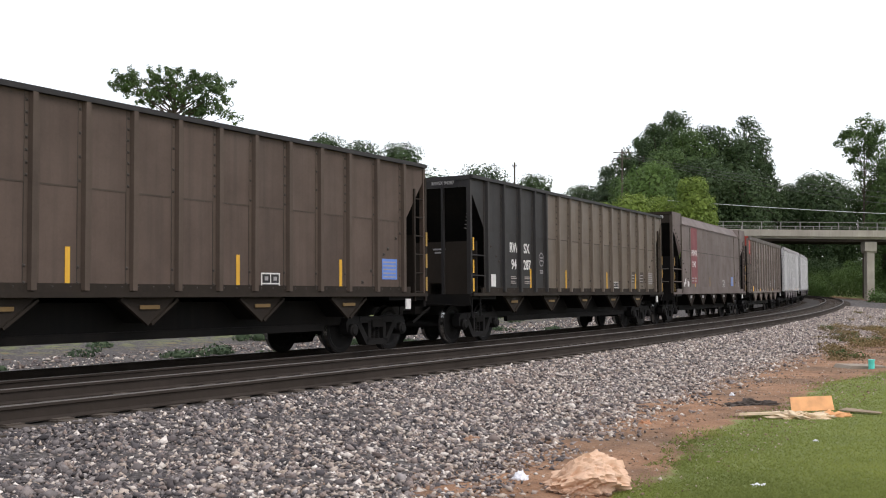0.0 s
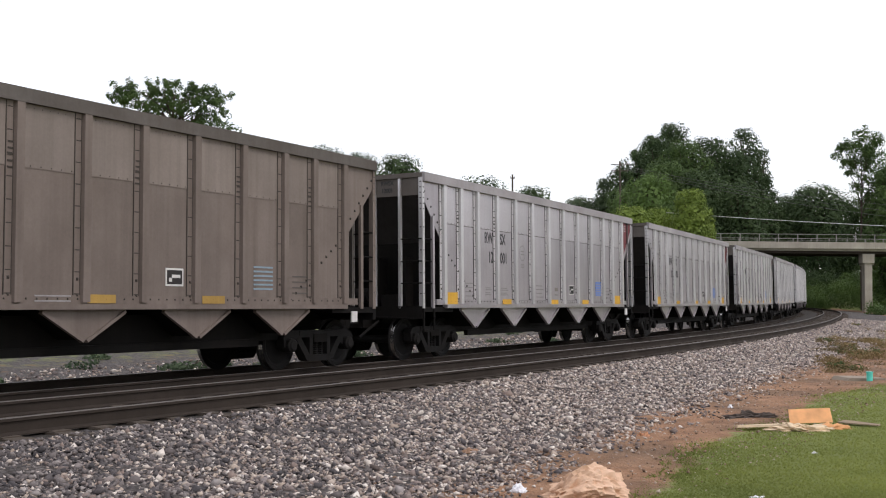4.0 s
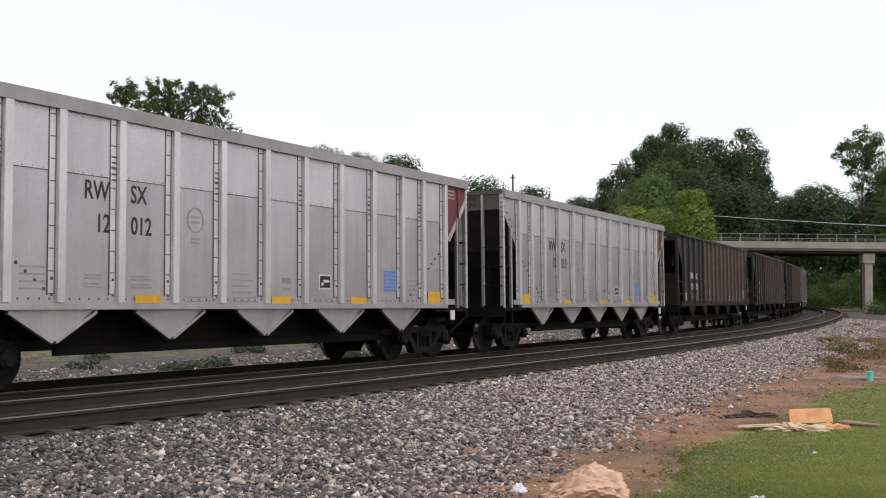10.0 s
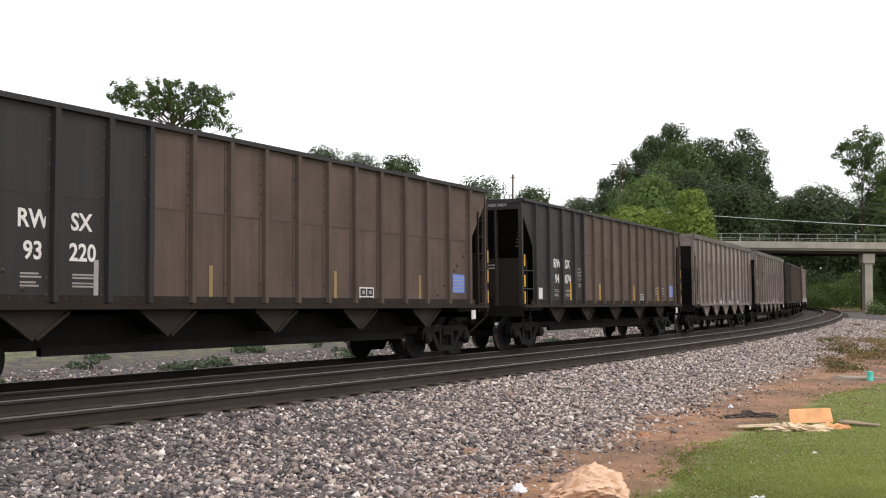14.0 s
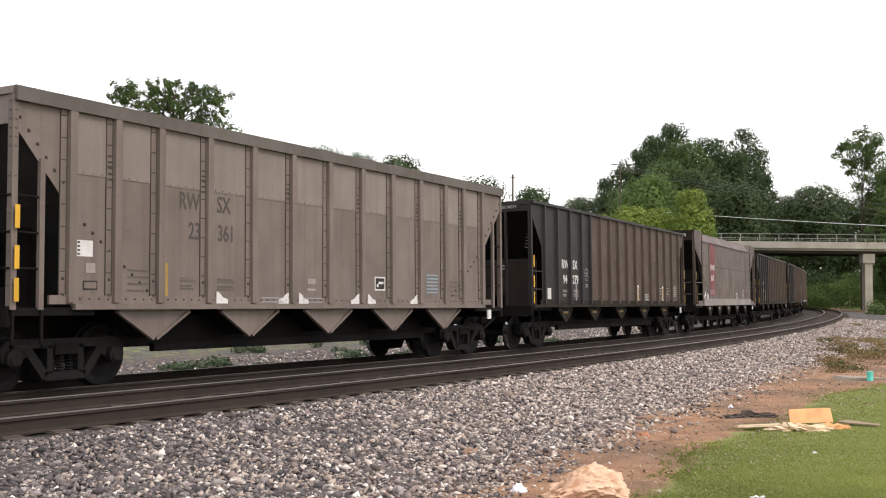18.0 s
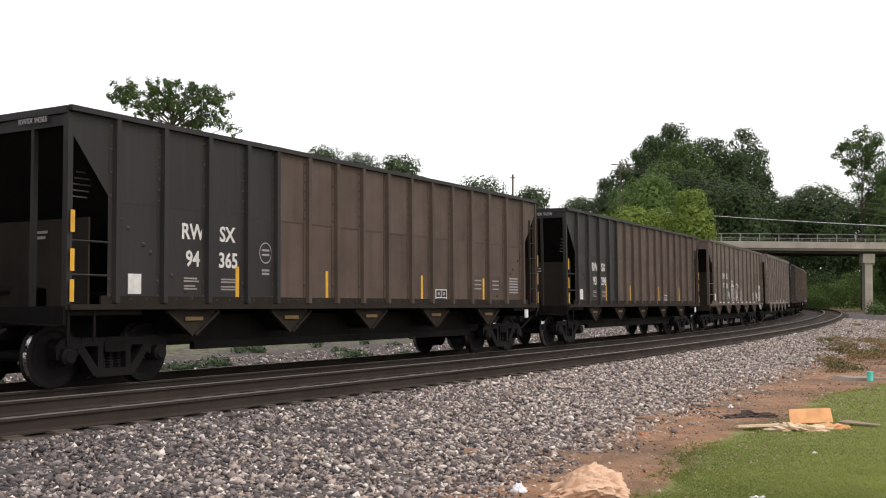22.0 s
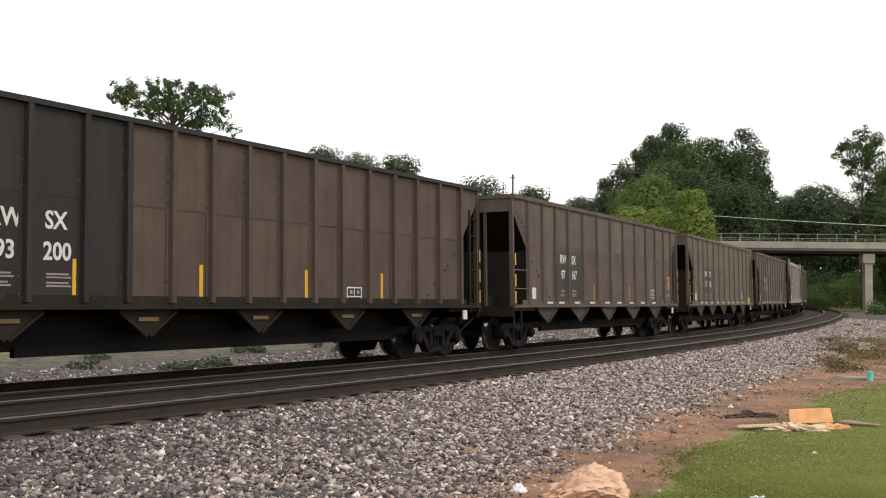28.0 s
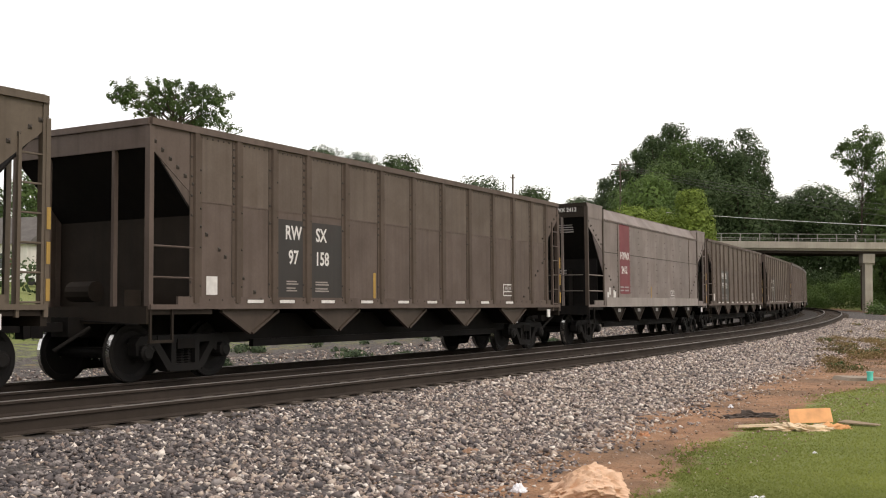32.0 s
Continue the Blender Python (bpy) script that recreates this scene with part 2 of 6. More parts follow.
def bend(s):
    if s < -60:
        return 0.0
    if s < 0:
        return 0.00274
    if s < 60:
        return 0.00274 - 0.000018 * s
    return 0.0016 if s < 95 else 0.0031


LINE_S = np.arange(S_MIN, S_MAX + 1, 1.0)
_turn = np.array([bend(s + 0.5) for s in LINE_S[:-1]])
LINE_H = radians(30.92) - (np.concatenate([[0], np.cumsum(_turn)]) - np.sum(_turn[:-S_MIN]))
_mid = (LINE_H[1:] + LINE_H[:-1]) / 2
LINE_X = np.concatenate([[0], np.cumsum(np.sin(_mid))])
LINE_Y = np.concatenate([[0], np.cumsum(np.cos(_mid))])
HALF = 1.58
LINE_X += -5.158 - LINE_X[-S_MIN] - HALF * math.cos(radians(30.92))
LINE_Y += 14.432 - LINE_Y[-S_MIN] + HALF * math.sin(radians(30.92))
_c = np.clip(LINE_S, -40, 66)
LINE_Z = EYE - 0.188 - 0.0073 * _c + 0.5 * 0.00011 * _c * _c - 1.13


def on_line(s, across=0.0, up=0.0):
    """A point of the train's track: metres along it, across it (towards the camera), above the rail."""
    x, y, z, h = (float(np.interp(s, LINE_S, a)) for a in (LINE_X, LINE_Y, LINE_Z, LINE_H))
    return Vector((x + across * math.cos(h), y - across * math.sin(h), z + up)), h


def nearest(x, y):
    """Metres along and across the track (positive towards the camera) for arrays of points."""
    x, y = np.asarray(x, float), np.asarray(y, float)
    sub = slice(0, None, 2)
    out_s, out_d = np.empty(x.size), np.empty(x.size)
    for i in range(0, x.size, 20000):
        px, py = x.ravel()[i:i + 20000, None], y.ravel()[i:i + 20000, None]
        j = np.argmin((px - LINE_X[None, sub]) ** 2 + (py - LINE_Y[None, sub]) ** 2, axis=1) * 2
        dx, dy = px[:, 0] - LINE_X[j], py[:, 0] - LINE_Y[j]
        out_s[i:i + 20000] = LINE_S[j] + dx * np.sin(LINE_H[j]) + dy * np.cos(LINE_H[j])
        out_d[i:i + 20000] = dx * np.cos(LINE_H[j]) - dy * np.sin(LINE_H[j])
    return out_s.reshape(x.shape), out_d.reshape(x.shape)


SPACING, RAISED = 3.9, 0.14
PROFILE_D = [-400, -120, -60, -30, -14, -8, -4.2, -2.2, -1.2, 1.2, 2.2, 2.7, 5.1, 5.6, 6.6, 8.0, 9.2, 11, 30, 60, 120, 400]
PROFILE_Z = [7.0, 5.0, 2.8, 0.9, -0.25, -0.5, -0.55, -0.24, -0.2, -0.2, -0.12, -0.06, -0.055, -0.085, -0.18, -0.26, -0.30, -0.28, -0.2, 0.6, 2.0, 6.0]


def ground_z(x, y):
    s, d = nearest(x, y)
    z = np.interp(s, LINE_S, LINE_Z) + np.interp(d, PROFILE_D, PROFILE_Z)
    far = np.clip((np.hypot(x, y) - 160) / 200, 0, 1)
    wide = np.sin(np.asarray(x) * 0.11 + 1.0) * np.cos(np.asarray(y) * 0.09) * 0.12 * np.clip((np.abs(d) - 10) / 10, 0, 1)
    return z + wide + far * 1.5


def lawn_edge(s):
    """How far across the line the lawn begins."""
    return np.interp(s, [-3, -1, 0, 1, 3, 4.5, 8.5, 10, 12, 20], [10.6, 10.42, 10.22, 10.0, 9.95, 10.18, 9.85, 10.1, 10.55, 11.0])


def stone_edge(s):
    """How far across the line the crushed stone reaches."""
    return np.interp(s, [-5, -3, -2, -0.4, 3.4, 9.4, 22, 34, 60], [9.7, 9.4, 9.2, 9.0, 8.65, 8.2, 8.0, 8.7, 9.4])


def ground_at(x, y):
    return float(ground_z(np.array([x]), np.array([y]))[0])

# ---- ground: one sheet, with the stone bed of the line, a strip of clay and the lawn ----


def ground_material():
    m, n, l, b = material("ground_cover")
    vec = coords(n, l, shift=False)

    def attr(name):
        a = n.new("ShaderNodeAttribute")
        a.attribute_name = name
        return a.outputs["Fac"]
    n1, n2, n3 = noise_of(n, l, vec, 2.2, 5, 0.65), noise_of(n, l, vec, 0.5, 4), noise_of(n, l, vec, 38, 3, 0.7)
    vor = n.new("ShaderNodeTexVoronoi")
    vor.inputs["Scale"].default_value = 21
    l.new(vec, vor.inputs["Vector"])
    stone = ramp(n, l, vor.outputs["Color"], [(0.15, (0.05, 0.044, 0.042)), (0.5, (0.10, 0.088, 0.084)), (0.85, (0.17, 0.15, 0.143))])
    # shade in the crevices between stones, put into the colour
    gap = ramp(n, l, vor.outputs["Distance"], [(0.25, (1, 1, 1)), (0.75, (0.35, 0.32, 0.30))])
    stone = mix(n, l, 1.0, stone, gap, "MULTIPLY")
    clay = ramp(n, l, n1, [(0.3, (0.158, 0.078, 0.041)), (0.5, (0.285, 0.150, 0.080)), (0.75, (0.385, 0.226, 0.132))])
    clay = mix(n, l, 1.0, clay, ramp(n, l, n3, [(0.3, (0.75, 0.75, 0.75)), (0.7, (1.15, 1.15, 1.15))]), "MULTIPLY")
    clay = mix(n, l, ramp(n, l, n2, [(0.42, (0, 0, 0)), (0.62, (0.55, 0.55, 0.55))]), clay, (0.085, 0.06, 0.038))
    grass = ramp(n, l, n1, [(0.3, (0.135, 0.165, 0.042)), (0.55, (0.175, 0.205, 0.056)), (0.8, (0.215, 0.228, 0.078))])
    grass = mix(n, l, 1.0, grass, ramp(n, l, n3, [(0.3, (0.84, 0.84, 0.84)), (0.7, (1.16, 1.16, 1.16))]), "MULTIPLY")

    def edge(name, jitter, lo, hi):
        add = n.new("ShaderNodeMath")
        add.operation = "MULTIPLY_ADD"
        add.inputs[1].default_value, add.inputs[2].default_value = jitter, -jitter / 2
        l.new(n1, add.inputs[0])
        s2 = n.new("ShaderNodeMath")
        s2.operation = "ADD"
        l.new(add.outputs[0], s2.inputs[0])
        l.new(attr(name), s2.inputs[1])
        return ramp(n, l, s2.outputs[0], [(lo, (0, 0, 0)), (hi, (1, 1, 1))])
    col = mix(n, l, edge("grass", 1.2, 0.42, 0.6), clay, grass)
    col = mix(n, l, edge("stone", 1.0, 0.42, 0.58), col, stone)
    col = mix(n, l, edge("soot", 0.6, 0.4, 0.75), col, (0.032, 0.026, 0.022))
    l.new(col, b.inputs["Base Color"])
    b.inputs["Roughness"].default_value = 0.95
    add = n.new("ShaderNodeMath")
    add.operation = "ADD"
    l.new(vor.outputs["Distance"], add.inputs[0])
    l.new(n3, add.inputs[1])
    bump_of(n, l, add.outputs[0], b, 0.6, 0.03)
    return m


def steps(edges):
    return np.concatenate([np.arange(a, c, st) for a, c, st in edges])


def build_ground():
    xs = steps([(-900, -300, 60), (-300, -60, 12), (-60, -14, 2.0), (-14, 14, 0.35), (14, 60, 1.0), (60, 130, 3.0), (130, 300, 15), (300, 901, 60)])
    ys = steps([(-700, -200, 50), (-200, -40, 10), (-40, 4, 2.0), (4, 30, 0.35), (30, 70, 0.8), (70, 180, 2.5), (180, 400, 15), (400, 1301, 60)])
    gx, gy = np.meshgrid(xs, ys, indexing="ij")
    s, d = nearest(gx, gy)
    z = ground_z(gx, gy)
    rng = np.random.default_rng(4)
    near = (np.hypot(gx, gy) < 40) & (np.abs(d) > 5.3) & (d < lawn_edge(s) + 0.1)
    z = z + near * rng.normal(0, 0.012, z.shape)
    nx, ny = gx.shape
    idx = np.arange(nx * ny).reshape(nx, ny)
    f = np.stack([idx[:-1, :-1], idx[1:, :-1], idx[1:, 1:], idx[:-1, 1:]], -1).reshape(-1, 4)
    ob = soup("ground", np.stack([gx, gy, z], -1).reshape(-1, 3), f, [ground_material()], None, "structure",
              "gravel, red clay and mown grass beside the line", "ground", True)
    me = ob.data
    stone = np.where(d < 4, np.interp(d, [-30, -16, -9, -5, -4], [0, 0.45, 0.62, 0.8, 1]), np.interp(d - stone_edge(s), [-0.9, 0.35], [1, 0]))
    grass = np.interp(d, [-70, -40, -20, -12, 0], [1, 1, 0.9, 0.75, 0])
    grass = np.where(d > 4, np.interp(d - lawn_edge(s), [-0.3, 0.4], [0, 1]), grass)
    grass = np.where((s > 22) & (d > 9), grass * np.interp(s, [22, 34], [1, 0.7]), grass)
    soot = np.interp(d, [-2.6, -1.6, 1.6, 2.2, 2.6, 5.2, 5.5], [0, 1, 1, 0.75, 1, 1, 0])
    for name, values in (("stone", stone), ("grass", grass), ("soot", soot)):
        me.attributes.new(name, "FLOAT", "POINT").data.foreach_set("value", values.ravel().astype(np.float32))


build_ground()


def stone_material(name, stops):
    m, n, l, b = material(name)
    geo = n.new("ShaderNodeNewGeometry")
    fine = noise_of(n, l, coords(n, l, shift=False), 45, 3, 0.7)
    col = ramp(n, l, geo.outputs["Random Per Island"], stops)
    l.new(mix(n, l, 1.0, col, ramp(n, l, fine, [(0.3, (0.8, 0.8, 0.8)), (0.7, (1.15, 1.15, 1.15))]), "MULTIPLY"), b.inputs["Base Color"])
    b.inputs["Roughness"].default_value = 0.9
    return m


BALLAST = stone_material("ballast_stone", [(0.0, (0.056, 0.048, 0.050)), (0.2, (0.135, 0.112, 0.108)), (0.35, (0.255, 0.192, 0.162)), (0.5, (0.240, 0.206, 0.198)),
                                           (0.7, (0.42, 0.335, 0.272)), (0.9, (0.54, 0.472, 0.42)), (1.0, (0.76, 0.69, 0.63))])
# darker stone that paints in the dimness of the left foreground
SHADE_STONE = stone_material("shade_dark_stone", [(0.0, (0.045, 0.041, 0.044)), (0.3, (0.085, 0.075, 0.077)), (0.6, (0.135, 0.116, 0.113)), (0.9, (0.21, 0.184, 0.176)), (1.0, (0.36, 0.325, 0.31))])
PEBBLE = stone_material("clay_pebble", [(0.0, (0.16, 0.10, 0.065)), (0.6, (0.30, 0.20, 0.14)), (1.0, (0.50, 0.42, 0.35))])


def scatter_stones(name, count, s_range, d_range, size, seed, label, thin=0.0, keep=None, mat=BALLAST, shade_share=None):
    rng = np.random.default_rng(seed)
    u = rng.random(count)
    s = s_range[0] + (s_range[1] - s_range[0]) * u ** (1 + thin)
    d = rng.uniform(*d_range, count)
    if keep is not None:
        ok = rng.random(count) < keep(s, d)
        s, d = s[ok], d[ok]
    h = np.interp(s, LINE_S, LINE_H)
    x = np.interp(s, LINE_S, LINE_X) + d * np.cos(h)
    y = np.interp(s, LINE_S, LINE_Y) - d * np.sin(h)
    z = ground_z(x, y)
    k = len(s)
    r = size * rng.lognormal(0, 0.27, k) * (1 + 0.006 * np.maximum(s, 0))
    cube = np.array([(1, 0, 0), (-1, 0, 0), (0, 1, 0), (0, -1, 0), (0, 0, 1), (0, 0, -1)], float)
    v = cube[None] * rng.uniform(0.85, 1.1, (k, 6, 1)) + rng.uniform(-0.34, 0.34, (k, 6, 3))
    v = v * rng.uniform(0.6, 1.35, (k, 1, 3)) * np.array([1.15, 1.0, 0.75])
    a, t = rng.uniform(0, math.tau, k), rng.uniform(-0.9, 0.9, k)
    ca, sa, ct, st = np.cos(a)[:, None], np.sin(a)[:, None], np.cos(t)[:, None], np.sin(t)[:, None]
    vx, vy, vz = v[..., 0], v[..., 1] * ct - v[..., 2] * st, v[..., 1] * st + v[..., 2] * ct
    v = np.stack([vx * ca - vy * sa, vx * sa + vy * ca, vz], -1) * r[:, None, None]
    v += np.stack([x, y, z + r * rng.uniform(-0.4, 0.65, k)], -1)[:, None]
    q = np.array([(0, 2, 4), (2, 1, 4), (1, 3, 4), (3, 0, 4), (2, 0, 5), (1, 2, 5), (3, 1, 5), (0, 3, 5)])
    f = (np.arange(k)[:, None, None] * 6 + q[None]).reshape(-1, 3)
    slots = None if shade_share is None else np.repeat((rng.random(k) < shade_share(s, d)).astype(np.int32), 8)
    return soup(name, v.reshape(-1, 3), f, [mat] if shade_share is None else [mat, SHADE_STONE], slots, "stuff", label, "gravel")


# the share of dark stones grows leftward, standing in for shading there
scatter_stones("ballast_stones", 250000, (-11, 75), (4.98, 9.9), 0.0235, 11, "loose grey crushed stone on the slope of the track bed", 0.9,
               lambda s, d: np.interp(d - stone_edge(s), [-0.9, -0.2, 0.35, 0.8], [1, 0.75, 0.12, 0.0]) * np.interp(s, [0, 35, 75], [1, 0.8, 0.3]),
               shade_share=lambda s, d: np.interp(d, [5.4, 8.6], [0.85, 0.2]) * np.interp(s, [-4, 5], [1, 0.12]))
scatter_stones("stray_stones", 9000, (-8, 40), (8.0, 10.9), 0.013, 12, "scattered pebbles on the bare clay", 0.6, None, PEBBLE)
scatter_stones("far_ballast_stones", 9000, (-8, 60), (-9, -1.4), 0.042, 13, "grey stones beyond the train's track", 0.5)

# ---- the two tracks ----


def sweep(name, outline, across, up, s0, s1, mats, slots, step=1.5):
    rows = np.arange(s0, s1 + step, step)
    v, k = [], len(outline)
    for s in rows:
        for y, z in outline:
            v.append(tuple(on_line(s, across + y, up + z)[0]))
    f, m = [], []
    for i in range(len(rows) - 1):
        for q in range(k):
            f.append((i * k + q, i * k + (q + 1) % k, (i + 1) * k + (q + 1) % k, (i + 1) * k + q))
            m.append(slots[q])
    sh = Shape()
    sh.v, sh.f, sh.m = v, f, m
    return sh.mesh(name, *mats)


RAIL = [(-0.07, -0.172), (0.07, -0.172), (0.07, -0.16), (0.012, -0.14), (0.012, -0.045), (0.036, -0.035), (0.036, -0.006), (0.03, 0), (-0.03, 0),
        (-0.036, -0.006), (-0.036, -0.035), (-0.012, -0.045), (-0.012, -0.14), (-0.07, -0.16)]
RAIL_SLOTS = [1, 1, 1, 1, 1, 1, 0, 0, 0, 1, 1, 1, 1, 1]


def build_track(name, across, up, label, single_ties):
    track = thing(name, label, "railway track", "", "structure", Matrix.Translation(on_line(0, across, up)[0]))
    back = track.matrix_basis.inverted()
    for side in (-0.753, 0.753):
        me = sweep("rail", RAIL, across + side, up, -110, 235, (RAILTOP, RAILRUST), RAIL_SLOTS)
        me.transform(back)
        part("rail", me, track, "steel rail with a bright running top and rusty sides")
    tie = Shape().box(-0.115, 0.115, -1.3, 1.3, -0.345, -0.178)
    for y in (-0.753, 0.753):
        tie.box(-0.1, 0.1, y - 0.18, y + 0.18, -0.178, -0.166)
    tie = tie.mesh("tie", WOOD)
    rng = random.Random(5)
    rest = Shape()
    s = -24.0 if single_ties else -30.0
    count = 0
    while s < 160:
        p, h = on_line(s, across + rng.uniform(-0.06, 0.06), up)
        m = back @ Matrix.Translation(p) @ pose(0, 0, rng.uniform(-0.012, 0.004), 0, 0, 90 - math.degrees(h) + rng.uniform(-1.5, 1.5))
        if single_ties and count < 290:
            part("tie", tie, track, "", m)
        else:
            rest.add([m @ v.co for v in tie.vertices], [tuple(q.vertices) for q in tie.polygons])
        s += 0.52
        count += 1
    if rest.v:
        tagged(part("ties", rest.mesh("ties", WOOD), track, "creosoted timber ties"), kind="stuff")


build_track("near_track", SPACING, RAISED, "empty railway track on dark timber ties", True)
build_track("train_track", 0.0, 0.0, "railway track that carries the freight train", False)

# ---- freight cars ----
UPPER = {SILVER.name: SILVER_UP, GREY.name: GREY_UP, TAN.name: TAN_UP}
SEAMS = {"ribbed": 3.05, "dark": 2.70, "brown": 2.87, "smooth": 2.86}
SILL, WHEEL_R = 1.13, 0.457
TYPES = {
    # body length, top, posts, slope (z at the corner, run, z at the first post), chute centres, chute low point
    "ribbed": dict(L=14.26, top=4.10, posts=[0.95, 1.77, 2.64, 3.72, 4.82, 5.9, 7.02, 8.11, 9.22, 10.34, 11.43, 12.28, 13.22], slope=(3.6, 0.86, 2.62),
                   chutes=[2.6, 4.82, 7.08, 9.33, 11.45], low=0.68, post=(0.15, 0.07), chord=0.19, header=0.47, bars=True),
    "dark": dict(L=15.55, top=3.985, posts=[0.86, 1.82, 2.81, 3.77, 4.56, 5.48, 6.37, 7.26, 8.18, 9.1, 9.98, 10.9, 11.82, 12.72, 13.68, 14.66], slope=(3.69, 0.86, 2.62),
                 chutes=[2.55, 5.05, 7.65, 10.25, 12.8], low=0.72, post=(0.13, 0.08), chord=0.07, header=0.25, bars=False),
    "brown": dict(L=15.55, top=4.04, posts=[1.0, 2.0, 2.95, 3.93, 5.16, 6.42, 7.68, 8.98, 10.25, 11.5, 12.65, 13.75, 14.7], slope=(3.6, 0.98, 2.9),
                  chutes=[2.4, 4.95, 7.55, 10.1, 12.7], low=0.72, post=(0.15, 0.045), chord=0.10, header=0.42, bars=False),
    "smooth": dict(L=15.15, top=4.27, posts=[1.47, 2.98, 4.3, 5.32, 6.41, 7.56, 8.74, 9.9, 11.0, 12.36, 13.7], slope=(3.62, 1.4, 2.85),
                   chutes=[3.13, 5.33, 7.58, 9.83, 12.18], low=0.66, post=(0.08, 0.02), chord=0.10, header=0.4, bars=False),
}


def post_mesh(kind, mat, bolted=False):
    c = TYPES[kind]
    w, d = c["post"]
    z0, z1 = SILL + 0.1, c["top"] - c["chord"] - (0.28 if kind == "smooth" else 0)
    sh = Shape()
    if kind == "smooth":
        z = z0 + 0.15
        while z < z1:
            sh.box(-0.06, 0.0, -0.008, 0, z - 0.009, z + 0.009, 1).box(0.02, 0.06, -0.008, 0, z - 0.008, z + 0.008, 1)
            z += 0.21
        return sh.mesh("rivet_row", mat, RIVETGREY)
    a, b = w / 2, w / 2 * (0.84 if kind == "ribbed" else 0.66)
    v = [(x, y, z) for z in (z0, z1) for x, y in ((-a, 0), (-b, -d), (b, -d), (a, 0))]
    sh.add(v, [(0, 1, 2, 3), (7, 6, 5, 4), (0, 4, 5, 1), (1, 5, 6, 2), (2, 6, 7, 3), (3, 7, 4, 0)])
    if kind == "ribbed":
        # bolted flange with dark joints beside the post
        sh.box(-a - 0.11, -a, -0.012, 0, z0, z1)
        # the post's own shadow, painted as a thin dark strip
        sh.box(a, a + 0.016, -0.014, 0, z0, z1, 1)
        sh.box(-a - 0.122, -a - 0.11, -0.014, 0, z0, z1, 1).box(-a - 0.012, -a - 0.001, -0.014, 0, z0, z1, 1)
        z = z0 + 0.12
        while z < z1:
            sh.box(-a - 0.1, -a - 0.02, -0.016, -0.012, z - 0.008, z + 0.008, 1)
            z += 0.31
    else:
        sh.box(-a - 0.06, -a, -0.010, 0, z0, z1).box(a, a + 0.06, -0.010, 0, z0, z1)
        sh.box(-a - 0.068, -a - 0.06, -0.005, 0, z0, z1, 1)
    if kind == "dark":
        sh.rivets(-a - 0.03, -0.01, 2.78, 3.8, 0.17 if bolted else 0.34, 0.022)
    elif kind == "brown":
        sh.rivets(-a - 0.03, -0.01, 2.62, 3.86, 0.13 if bolted else 0.31, 0.022).rivets(a + 0.03, -0.01, 1.5, 3.8, 0.62, 0.018)
    elif bolted:
        for q in range(5 if kind == "ribbed" else 3):
            z = 3.02 + 0.085 * q if kind == "ribbed" else 3.22 + 0.13 * q
            sh.box(-a - 0.09, -a - 0.02, -0.022, -0.01, z - 0.012, z + 0.012, 1)
    sh.rivets(-a - 0.05, -0.012, z0 + 0.1, z0 + 0.12, 1, 0.022).rivets(-a - 0.05, -0.012, z0 + 0.33, z0 + 0.35, 1, 0.022)
    return sh.mesh("side_post", mat, DARKMETAL if mat is POSTSILVER else DARKSPOT)


